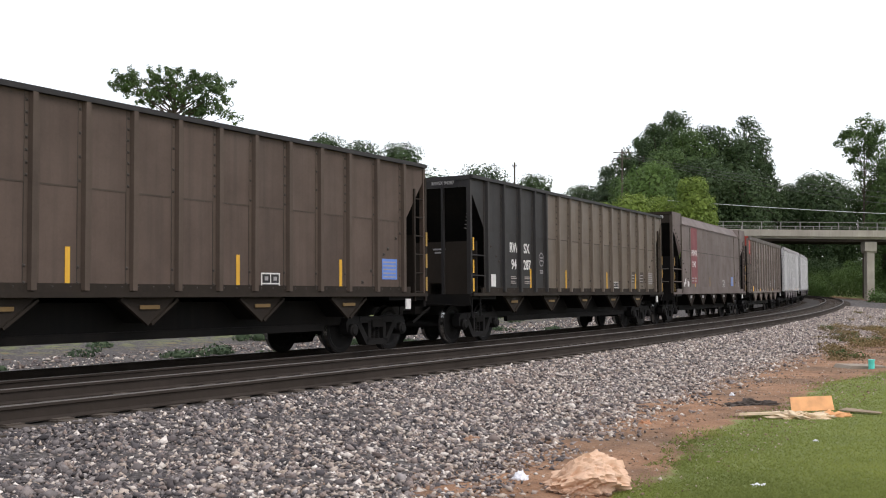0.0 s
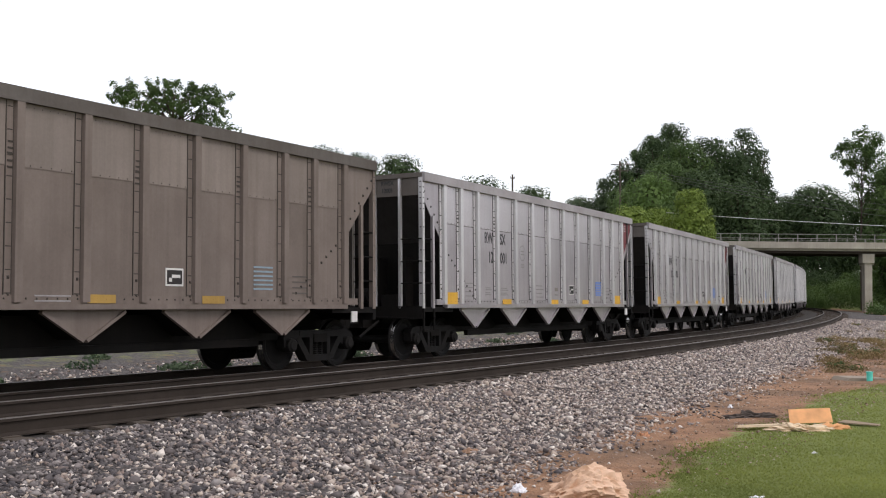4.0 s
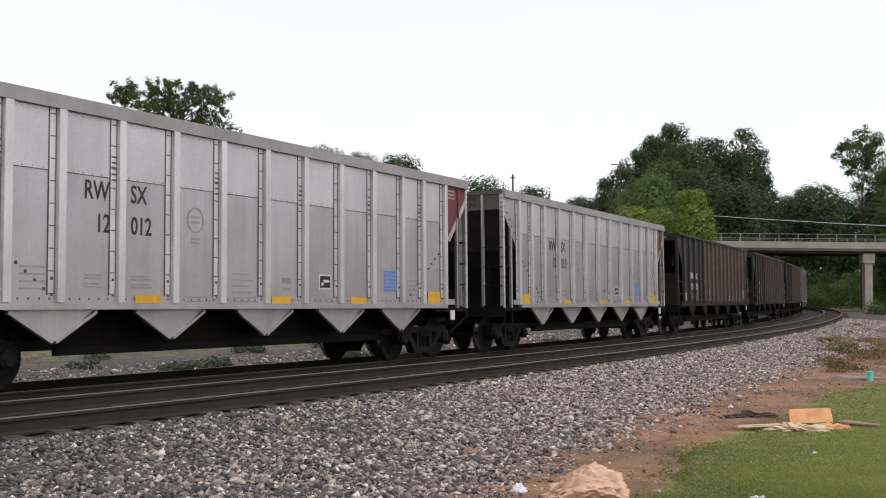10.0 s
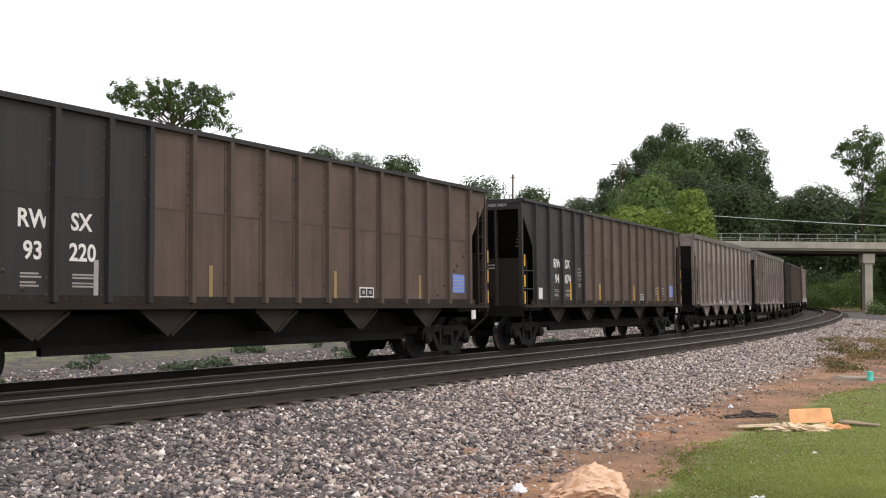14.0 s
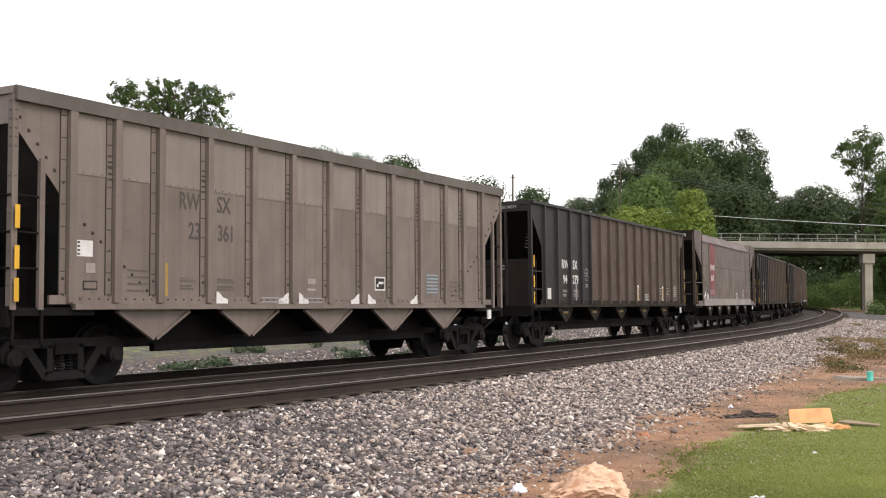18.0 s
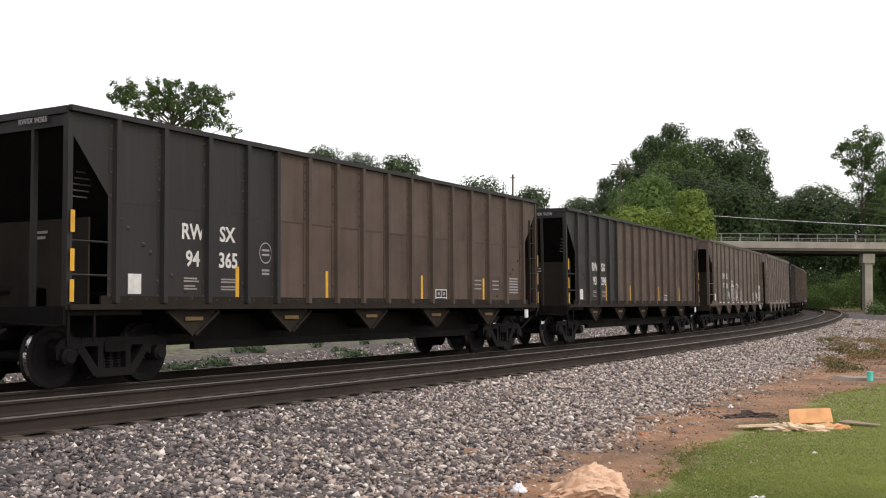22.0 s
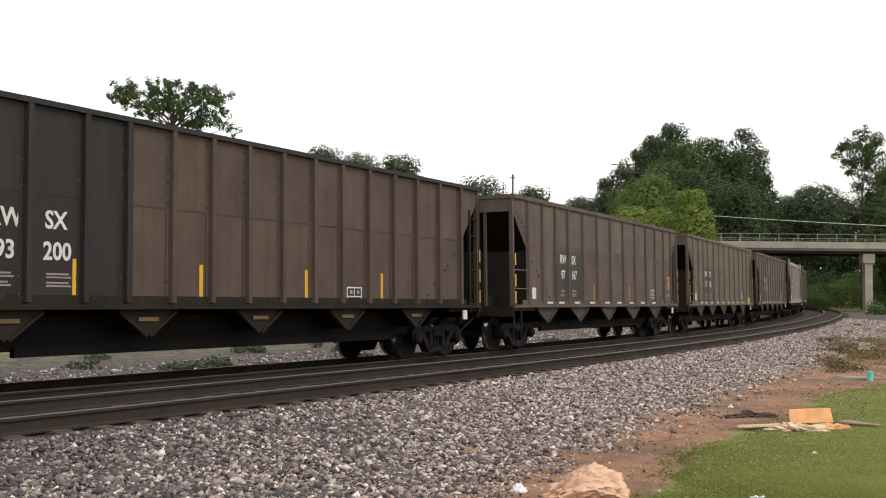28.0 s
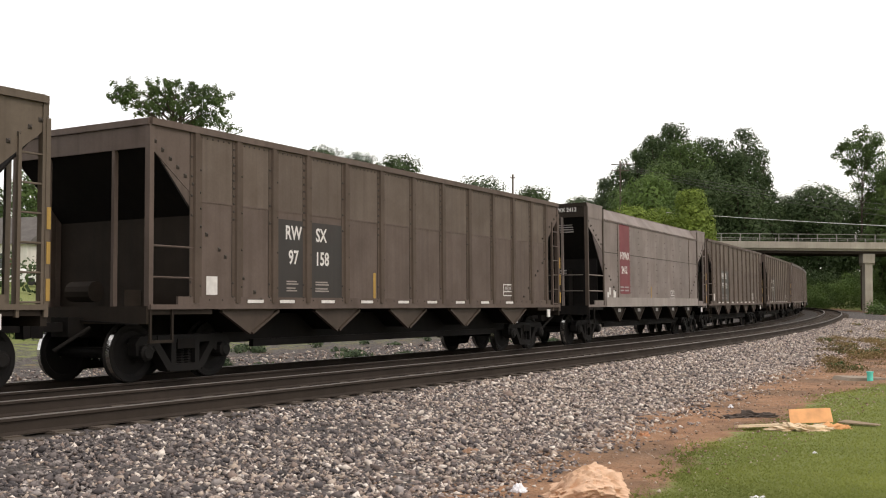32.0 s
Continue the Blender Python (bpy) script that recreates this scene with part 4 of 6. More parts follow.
    def patch_at(name, x0, x1, z0, z1, mat, label_="", lift=0.0):
        w, h = round(x1 - x0, 3), round(z1 - z0, 3)
        part(name, cached(("plate", w, h, mat.name), lambda: plate(0, w, 0, h, -0.004, 0.003).mesh(name, mat)), car, label_, pose(x0 + aft, y - lift, z0))
    if mark == "RWSX":
        lx, rx, z1, z2 = {"ribbed": (3.29, 4.09, 2.83, 2.36), "dark": (2.48, 3.29, 2.35, 1.92), "brown": (3.52, 4.36, 2.48, 2.04)}[kind]
        if kind == "brown":
            patch_at("lettering_panel", 2.95, 3.70, 1.14, 2.72, INKBROWN, "dark painted lettering panel")
            patch_at("lettering_panel", 3.90, 4.93, 1.14, 2.72, INKBROWN, "dark painted lettering panel")
            y -= 0.003
        cap = 0.38 if kind == "ribbed" else 0.345
        letters("RW", cap, lx, z1, ink)
        letters("SX", cap, rx, z1, ink)
        letters(number[:2], cap, lx + (0.12 if kind == "ribbed" else 0.0), z2, ink)
        letters(number[2:], cap, rx + (0.06 if kind == "ribbed" else 0.03), z2, ink)
        bars = CHORDGREY if paint is GREY else GHOST if kind == "ribbed" else PALE
        for dx, dz, w in ((-0.2, 1.56, 0.34), (-0.2, 1.44, 0.3), (0.66, 1.56, 0.42), (0.66, 1.44, 0.42)):
            for half in (0, 0.045):
                patch_at("stencil", lx + dx - aft, lx + dx + w - aft - half, dz + half, dz + half + 0.025, bars)
    elif mark:
        patch_at("colour_panel", 2.82, 3.92, 1.55, wall_top - 0.06, MAROON, "maroon painted panel")
        y -= 0.003
        letters(mark, 0.34, 3.70, 2.79, ink)
        letters(number, 0.34, 3.64, 2.33, ink)
        for dz in (1.64, 1.75):
            patch_at("stencil", 2.84, 3.2, dz, dz + 0.045, GHOST)
            patch_at("stencil", 3.32, 3.74, dz, dz + 0.045, GHOST)
    y = -hw - 0.003
    for what in extras:
        extra, x = what[0], what[1]
        if extra == "yellow_bar":
            patch_at("reflector", x, x + 0.085, 1.33, 1.84, what[2] if len(what) > 2 else YELLOW, "vertical yellow reflector strip")
        elif extra == "worn_bar":
            patch_at("reflector", x - 0.04, x + 0.13, 1.2, 1.86, WHITE, "worn white-edged reflector strip")
            patch_at("reflector", x, x + 0.09, 1.3, 1.8, FADED, "", 0.003)
        elif extra == "worn_oval":
            def oval():
                sh = Shape()
                ring = [(0.085 * math.cos(q * math.tau / 14) * (1.0 if q % 3 else 0.8), 0.40 * math.sin(q * math.tau / 14)) for q in range(14)]
                return sh.prism(ring, -0.003, 0.0).mesh("reflector", PALE)
            part("reflector", cached("worn_oval", oval), car, "worn pale patch round a reflector strip", pose(x + aft + 0.045, y, 1.9))
            patch_at("reflector", x + 0.01, x + 0.08, 1.66, 2.14, DULLGOLD, "", 0.004)
        elif extra == "yellow_low":
            patch_at("reflector", x, x + 0.52, SILL + 0.09, SILL + 0.215, what[2] if len(what) > 2 else YELLOW, "yellow reflector patch", 0.024)
        elif extra == "yellow_square":
            patch_at("reflector", x, x + 0.52, SILL + 0.09, SILL + 0.36, YELLOW, "yellow reflector patch", 0.024)
        elif extra == "blue":
            patch_at("placard", x, x + 0.55, 1.48, 1.9, BLUE, "blue lettered placard")
            for k in range(5):
                patch_at("placard_line", x + 0.04, x + 0.5, 1.52 + k * 0.075, 1.545 + k * 0.075, GHOST, "", 0.003)
        elif extra == "gold_placard":
            patch_at("placard", x, x + 0.5, 1.72, 2.22, FADED, "worn orange lettered placard")
            for k in range(7):
                patch_at("placard_line", x + 0.03, x + 0.46, 1.75 + k * 0.066, 1.772 + k * 0.066, UMBER, "", 0.003)
            for k in range(2):
                patch_at("stencil", x, x + 0.46, 1.5 + k * 0.07, 1.525 + k * 0.07, GHOST)
        elif extra == "blue_lines":
            for k in range(6):
                patch_at("placard_line", x, x + 0.5, 1.46 + k * 0.075, 1.49 + k * 0.075, BLUEGREY)
        elif extra == "pale_placard":
            for k in range(6):
                patch_at("placard_line", x, x + 0.5, 1.5 + k * 0.07, 1.535 + k * 0.07, GHOST)
        elif extra == "boxes":
            if kind == "ribbed":
                patch_at("stencil_box", x + 0.14, x + 0.52, 1.49, 1.77, WHITE)
                patch_at("stencil", x + 0.17, x + 0.49, 1.52, 1.74, BLACK, "", 0.003)
                patch_at("stencil", x + 0.27, x + 0.45, 1.62, 1.67, WHITE, "", 0.006)
                patch_at("stencil", x + 0.21, x + 0.27, 1.56, 1.62, WHITE, "", 0.006)
            else:
                z, field = (1.25, BLACK) if kind == "dark" else (1.42, paint)
                patch_at("stencil_box", x, x + 0.5, z, z + 0.30, WHITE)
                for k in range(2):
                    patch_at("stencil", x + 0.03 + k * 0.235, x + 0.235 + k * 0.235, z + 0.125, z + 0.275, field, "", 0.003)
                    patch_at("stencil", x + 0.09 + k * 0.235, x + 0.18 + k * 0.235, z + 0.165, z + 0.235, GHOST, "", 0.006)
                patch_at("stencil", x + 0.03, x + 0.47, z + 0.025, z + 0.1, field, "", 0.003)
        elif extra == "white_tag":
            patch_at("notice", x, x + 0.26, 1.36, 1.66, WHITE, "white paper notice")
        elif extra == "tag_stack":
            patch_at("notice", x, x + 0.29, 1.88, 2.11, WHITE, "white paper notice")
            for k in range(4):
                patch_at("stencil", x + 0.015, x + 0.06, 1.9 + k * 0.055, 1.925 + k * 0.055, BLACK, "", 0.003)
            patch_at("notice", x + 0.17, x + 0.34, 1.65, 1.79, PALE, "faded paper notice")
            patch_at("stencil_box", x + 0.12, x + 0.38, 1.41, 1.54, BLACK)
            patch_at("stencil", x + 0.14, x + 0.36, 1.43, 1.52, paint, "", 0.003)
        elif extra == "ghost":
            for k in range(4):
                patch_at("stencil", x, x + 0.5 - 0.09 * (k % 2), 1.4 + k * 0.1, 1.425 + k * 0.1, CHORDGREY if paint is GREY else GHOST)
        elif extra == "pale_tag":
            patch_at("notice", x, x + 0.24, 1.58, 1.68, PALE, "faded paper notice")
            patch_at("stencil", x, x + 0.24, 1.46, 1.5, GHOST)
        elif extra == "line_pair":
            for k in range(2):
                patch_at("stencil", x, x + 0.6, 1.24 + 0.07 * k, 1.26 + 0.07 * k, GHOST, "", 0.02)
        elif extra == "dash":
            patch_at("stencil", x, x + 0.42, SILL + 0.10, SILL + 0.155, WHITE, "", 0.03)
        elif extra == "scuff":
            for k in what[2]:
                me = cached(("scuff", k), lambda: Shape().prism([(k * 0.12, 0), (k * 0.40, 0), (k * 0.40, 0.07), (k * 0.28, 0.10), (k * 0.2, 0.17), (k * 0.12, 0.2)], -0.024, -0.02).mesh("scuff", WHITE))
                part("scuff", me, car, "worn patch of white paint", pose(x + (0.04 if k > 0 else -0.02), y, SILL + 0.09))
        elif extra == "grey_patch":
            for k in range(2):
                patch_at("data_panel", x + k * 0.94, x + 0.5 + k * 0.94, 1.52, 1.9, UMBER, "dark painted panel of worn data lines")
                for q in range(3):
                    patch_at("stencil", x + 0.08 + k * 0.94, x + 0.42 + k * 0.94, 1.57 + q * 0.1, 1.6 + q * 0.1, GHOST, "", 0.003)
        elif extra == "roundel":
            sh = cached("roundel", lambda: ring_mesh(0.17, 0.15, GHOST))
            part("roundel", sh, car, "", pose(x, y, 2.1))
        elif extra == "ink_roundel":
            sh = cached("ink_roundel", lambda: ring_mesh(0.19, 0.165, GHOST))
            part("roundel", sh, car, "", pose(x, y, 2.55))
        elif extra == "scrawl":
            sh = cached(("scrawl", what[2]), lambda: scrawl_mesh(what[2], what[3]))
            part("graffiti", sh, car, "white spray-painted scrawl", pose(x + 0.08, y - 0.009, 1.2))
        elif extra == "yellow_end":
            for z in (1.24, 1.67, 2.21):
                patch_at("reflector", 0.0 - aft, 0.075 - aft, z, z + 0.31, FADED if kind == "smooth" else YELLOW, "", 0.06)
        elif extra == "chute_bars":
            for xx in c["chutes"]:
                part("reflector", cached("chute_bar", lambda: plate(-0.2, 0.2, 0.02, 0.08, -0.02, 0.01).mesh("reflector", SOILED)), car, "", pose(xx, -hw + 0.04, SILL - 0.2))
        elif extra == "chute_tags":
            for xx in c["chutes"]:
                part("sill_tag", cached("chute_tag", lambda: plate(-0.14, 0.14, 0, 0.11, -0.02, 0.01).mesh("sill_tag", GHOST)), car, "", pose(xx, -hw + 0.04, SILL - 0.17))
        elif extra == "white_sill":
            patch_at("white_band", 1.3, L - 1.9, SILL + 0.0, SILL + 0.3, patch or WHITE, "pale painted band along the sill", 0.035)
    return car


def ring_mesh(r1, r0, mat):
    sh = Shape()
    k = 20
    v = [(r * math.cos(i * math.tau / k), -0.003, r * math.sin(i * math.tau / k) * 1.1) for i in range(k) for r in (r0, r1)]
    sh.add(v, [(2 * i, 2 * i + 1, (2 * i + 3) % (2 * k), (2 * i + 2) % (2 * k)) for i in range(k)])
    for z in (-0.05, 0.03, -0.32, -0.38):
        sh.box(-0.1, 0.1, -0.004, -0.001, z, z + 0.035)
    return sh.mesh("roundel", mat)


def scrawl_mesh(seed, width):
    """Loops and strokes of a spray can: lines as points, loops as centre and radii."""
    lines = {1: [[(0, 0.6), (0.1, 0.35), (0.2, 0.6), (0.25, 0.3), (0.35, 0.55), (0.45, 0.25), (0.3, 0.4), (0.53, 0.2), (0.5, 0.05)]],
             2: [[(0, 0.85), (0.15, 0.9), (0.25, 0.4)], [(0.25, 0.8), (0.45, 0.92), (0.55, 0.75), (0.53, -0.03)], [(0.53, 0.75), (0.7, 0.9), (0.85, 0.8), (0.95, 0.1)],
                 [(0.0, 0.5), (0.1, 0.28)]],
             3: [[(0, 0), (0.15, 0.3), (0.4, 0.32), (0.6, 0.1), (0.1, 0.1)], [(-0.2, 0.88), (-0.05, 0.9)], [(0.45, 0.92), (0.75, 0.85)], [(0.28, 0.4), (0.26, 0.65)]],
             4: [[(0, 0.9), (0.05, 0.4), (0.25, 0.15), (0.45, 0.05)], [(-0.1, 0.0), (0.5, 0.05)]],
             5: [[(0.1, 0.6), (0.2, 0.2), (0.05, 0.0)], [(0.2, 0.5), (0.35, 0.1)]],
             6: [[(0, 0.9), (0.5, 0.95), (0.55, 0.0)], [(0.1, 0.6), (0.4, 0.3), (0.12, 0.1), (0.45, -0.2)], [(0.05, 0.0), (0.15, -0.3)], [(0.3, 0.75), (0.2, 0.45)]]}[seed]
    loops = {1: [], 2: [(0.35, 1.0, 0.14, 0.1)], 3: [(0.25, 0.65, 0.25, 0.34)], 4: [(0.4, 0.4, 0.14, 0.3)], 5: [(0.1, 0.4, 0.12, 0.22)], 6: [(0.28, 0.35, 0.3, 0.55)]}[seed]
    for cx, cz, rx, rz in loops:
        lines.append([(cx + rx * math.cos(q * math.tau / 12), cz + rz * math.sin(q * math.tau / 12)) for q in range(13)])
    sh = Shape()
    for line in lines:
        for a, b in zip(line, line[1:]):
            sh.beam(a, b, width, -0.004, -0.001)
    return sh.mesh("graffiti", WHITE)


# ---- the train: cars in the order in which they pass, by their leading corner ----
CAR_LABELS = {
    "dark": "brown hopper car with a black lettered end",
    "ribbed": "ribbed silver aluminium hopper car with yellow reflectors",
    "grey": "ribbed hopper car in dusty beige paint",
    "brown": "dusty brown hopper car with black lettering panel",
    "smooth": "tall smooth-sided grey-brown hopper car with maroon panel",
}


def dark_car(number, extras, paint=BROWN):
    return build_car("dark", paint, BLACK, 5, "RWSX", number, WHITE, extras, label=CAR_LABELS["dark"])


def silver_car(number):
    ex = [("yellow_square", 1.0), ("yellow_low", 3.95), ("yellow_low", 7.1), ("yellow_low", 9.5), ("yellow_square", 12.4), ("boxes", 8.36), ("blue", 10.7),
          ("ghost", 1.95), ("ghost", 11.62), ("ghost", 6.12), ("ink_roundel", 5.3), ("pale_tag", 7.42), ("line_pair", 4.98), ("line_pair", 6.12), ("line_pair", 8.3)]
    return build_car("ribbed", SILVER, None, 0, "RWSX", number, INK, ex, trim=MAROON, label=CAR_LABELS["ribbed"])


def grey_car(number, ex, trim=None, label=""):
    return build_car("ribbed", GREY, None, 0, "RWSX", number, FADEDINK, ex, trim=trim, label=label or CAR_LABELS["grey"])


def brown_car(number, ex=(), label="", paint=TAN):
    dashes = [("dash", x) for x in (2.1, 2.97, 4.2, 5.52, 6.9, 8.1, 9.4, 10.65, 12.0)]
    return build_car("brown", paint, None, 0, "RWSX", number, WHITE, [("white_tag", 1.12), ("boxes", 11.92), *dashes, *ex], label=label or CAR_LABELS["brown"])


def smooth_car(number, ex=(), patch=None, paint=MAUVE):
    base = [("white_tag", 2.1), ("boxes", 9.1), ("chute_tags", 0), ("white_sill", 0)]
    return build_car("smooth", paint, None, 0, "HYWX", number, WHITE, base + list(ex), label=CAR_LABELS["smooth"], patch=patch)


BARS = [("yellow_bar", 3.38), ("yellow_bar", 5.92), ("yellow_bar", 9.42), ("yellow_bar", 12.32)]
WORN = [("yellow_bar", 3.4, GHOST), ("yellow_bar", 5.77, DULLGOLD), ("yellow_bar", 9.2, DULLGOLD), ("yellow_bar", 12.3, DULLGOLD)]
COMMON = [("white_tag", 1.0), ("boxes", 10.05)]
SCUFFS = [("scuff", 3.74, (1,)), ("scuff", 5.92, (-1, 1)), ("scuff", 8.14, (-1, 1)), ("scuff", 10.34, (-1,)), ("pale_tag", 6.3)]
GREYS = [("tag_stack", 1.0), ("boxes", 8.38), ("blue_lines", 10.56), ("ghost", 1.95), ("ghost", 11.6), ("line_pair", 4.98), ("line_pair", 6.12)]
TRAIN = [
    (-10.3, dark_car("93145", BARS + COMMON + [("blue", 13.78), ("chute_bars", 0)])),
    (7.32, dark_car("94287", BARS + COMMON + [("roundel", 4.28), ("chute_bars", 0), ("pale_placard", 13.78), ("grey_patch", 11.82), ("yellow_end", 0)], OCHRE)),
    (24.24, smooth_car("2140", [("yellow_bar", 3.4), ("yellow_bar", 6.3, FADED), ("blue", 11.1), ("yellow_bar", 11.85, FADED), ("pale_tag", 13.0), ("yellow_end", 0)], MAUVE)),
    (41.0, grey_car("25036", GREYS + [("yellow_square", 1.05), ("yellow_low", 3.75), ("yellow_low", 7.0, FADED), ("yellow_low", 9.3, FADED)], RED,
                     "ribbed dusty beige hopper car with red end panels")),
    (57.11, silver_car("12001")),
    (73.28, silver_car("12008")),
    (89.5, silver_car("12007")),
    (105.6, silver_car("12014")),
    (121.84, silver_car("12012")),
    (138.03, silver_car("12013")),
    (154.41, dark_car("93131", WORN + COMMON + [("blue", 13.78)])),
    (172.16, dark_car("93220", WORN + COMMON + [("blue", 13.78)])),
    (189.74, dark_car("94074", BARS + COMMON + [("roundel", 4.28), ("blue", 13.78), ("yellow_end", 0), ("grey_patch", 11.82)])),
    (207.56, grey_car("23482", GREYS + SCUFFS)),
    (223.72, grey_car("23361", GREYS + SCUFFS + [("yellow_end", 0), ("yellow_bar", 2.68, FADED), ("yellow_bar", 5.74, FADED)])),
    (239.8, dark_car("94279", [("yellow_bar", 3.2, GHOST), ("worn_bar", 9.3), ("worn_bar", 12.35)] + COMMON + [("roundel", 4.28), ("chute_bars", 0), ("yellow_end", 0), ("grey_patch", 11.82), ("pale_placard", 13.78)])),
    (257.02, smooth_car("2663", [("worn_oval", 6.03), ("worn_oval", 8.36), ("pale_placard", 10.9), ("yellow_end", 0)], PALE)),
    (273.84, dark_car("94365", BARS + COMMON + [("roundel", 4.28), ("chute_bars", 0), ("yellow_end", 0), ("grey_patch", 11.82), ("pale_placard", 13.78)])),
    (291.5, dark_car("93298", BARS + COMMON + [("chute_bars", 0), ("yellow_end", 0)])),
    (309.03, brown_car("97104", [("scrawl", 4.42, 1, 0.042), ("scrawl", 5.27, 2, 0.052), ("scrawl", 5.33, 4, 0.03), ("scrawl", 6.72, 3, 0.052), ("scrawl", 6.6, 5, 0.034), ("scrawl", 7.78, 4, 0.05), ("scrawl", 12.95, 5, 0.05), ("scrawl", 13.15, 1, 0.04), ("scrawl", 13.95, 6, 0.05), ("scrawl", 14.0, 3, 0.03), ("yellow_bar", 2.72), ("yellow_bar", 8.9), ("yellow_bar", 12.5)], "dusty brown hopper car with white graffiti")),
    (326.7, grey_car("23417", GREYS + SCUFFS)),
    (342.81, dark_car("93200", [("yellow_bar", 3.46), ("yellow_bar", 5.98), ("yellow_bar", 8.73), ("yellow_bar", 11.23)] + COMMON + [("chute_bars", 0), ("yellow_end", 0)])),
    (360.18, brown_car("97167", [("yellow_end", 0), ("yellow_bar", 5.93, FADED), ("yellow_bar", 9.4, FADED), ("gold_placard", 14.0)])),
    (377.56, brown_car("97142", [("yellow_bar", 2.7), ("yellow_bar", 8.0, FADED), ("yellow_square", 13.8), ("yellow_end", 0)], paint=GOLDEN)),
    (394.92, brown_car("97158", [("yellow_bar", 2.75, FADED), ("yellow_bar", 6.0, FADED)])),
    (412.7, smooth_car("2412", [("yellow_bar", 6.4, FADED)], PALE, MAUVE_PALE)),
    (428.43, brown_car("97121", [("yellow_bar", 2.75, FADED)])),
    (445.66, brown_car("97133", [])),
    (463.2, grey_car("25018", GREYS)),
    (479.7, grey_car("23377", GREYS + SCUFFS)),
    (495.9, grey_car("23402", GREYS + SCUFFS)),
    (512.1, dark_car("93177", BARS + COMMON)),
]


CHECK = 0.48


def gone(t):
    """Metres that the train has covered: it slows a little, with one short check."""
    check = CHECK * min(1.0, max(0.0, (17.18 - t) / 0.14))
    return check + 12.484126 * t - 0.0210258 * (t - 16) ** 2 - 0.157385 * ((t - 16) / 10) ** 3


def car_pose(s, length):
    a, b = on_line(s + 1.25)[0], on_line(s + length - 1.25)[0]
    x = (b - a).normalized()
    y = Vector((0, 0, 1)).cross(x).normalized()
    z = x.cross(y)
    m = Matrix((x, y, z)).transposed().to_4x4()
    m.translation = a - x * 1.25
    return m @ pose(0, 0, 0, -0.7, 0, 0)


# ---- trees and shrubs ----


def leaf_material(name, dark, light, thin=0.25):
    m, n, l, b = material(name)
    geo = n.new("ShaderNodeNewGeometry")
    broad = noise_of(n, l, coords(n, l, shift=False), 0.35, 3)
    col = ramp(n, l, geo.outputs["Random Per Island"], [(0.0, dark), (1.0, light)])
    col = mix(n, l, 1.0, col, ramp(n, l, broad, [(0.3, (0.66, 0.70, 0.70)), (0.7, (1.3, 1.27, 1.15))]), "MULTIPLY")
    l.new(col, b.inputs["Base Color"])
    b.inputs["Roughness"].default_value, b.inputs["Specular IOR Level"].default_value = 0.6, 0.15
    tr = n.new("ShaderNodeBsdfTranslucent")
    l.new(col, tr.inputs[0])
    ms = n.new("ShaderNodeMixShader")
    ms.inputs[0].default_value = thin
    out = [q for q in n if q.type == "OUTPUT_MATERIAL"][0]
    l.new(b.outputs[0], ms.inputs[1])
    l.new(tr.outputs[0], ms.inputs[2])
    l.new(ms.outputs[0], out.inputs[0])
    return m


LEAF = leaf_material("dark_green_leaves", (0.046, 0.074, 0.034), (0.068, 0.104, 0.045))
LEAF_MID = leaf_material("mid_green_leaves", (0.064, 0.104, 0.038), (0.094, 0.145, 0.050))
LEAF_IVY = leaf_material("fresh_green_creeper", (0.085, 0.140, 0.042), (0.125, 0.195, 0.06))
LEAF_BRIGHT = leaf_material("yellow_green_leaves", (0.13, 0.185, 0.04), (0.21, 0.28, 0.062))
LEAF_BLUE = leaf_material("grey_green_leaves", (0.055, 0.082, 0.050), (0.098, 0.135, 0.077))
BARK = weathered("bark", (0.085, 0.065, 0.05), (0.045, 0.036, 0.028), 0.5, 0.9, 0, 0.5, 12, 0.5)


def leaves(name, blobs, count, size, mat, seed, flat=1.0, loose=0.05):
    """Small leaf cards gathered on the outsides of many overlapping clumps."""
    rng = np.random.default_rng(seed)
    b = np.array(blobs, float)
    weight = b[:, 3] ** 2
    pick = rng.choice(len(b), count, p=weight / weight.sum())
    d = rng.normal(size=(count, 3))
    d /= np.linalg.norm(d, axis=1)[:, None]
    rad = b[pick, 3] * rng.uniform(0.35, 1.0, count) ** 0.45 * (1.0 + loose * np.abs(rng.normal(size=count)))
    c = b[pick, :3] + d * rad[:, None] * np.array([1, 1, flat])
    nrm = d + rng.normal(0, 0.2, (count, 3)) + np.array([0, 0, 0.25])
    nrm /= np.linalg.norm(nrm, axis=1)[:, None]
    u = np.cross(nrm, rng.normal(size=(count, 3)))
    u /= np.linalg.norm(u, axis=1)[:, None]
    w = np.cross(nrm, u)
    r = size * rng.uniform(0.6, 1.4, count)[:, None]
    v = np.stack([c - u * r * 0.5, c - w * r * 0.35 + nrm * r * 0.08, c + u * r * 0.62, c + w * r * 0.35 - nrm * r * 0.05], 1).reshape(-1, 3)
    me = bpy.data.meshes.new(name)
    f = np.arange(count * 4, dtype=np.int32).reshape(-1, 4)
    me.vertices.add(len(v))
    me.vertices.foreach_set("co", v.astype(np.float32).ravel())
    me.loops.add(f.size)
    me.loops.foreach_set("vertex_index", f.ravel())
    me.polygons.add(count)
    me.polygons.foreach_set("loop_start", np.arange(0, f.size, 4, dtype=np.int32))
    me.materials.append(mat)
    me.update(calc_edges=True)
    return me


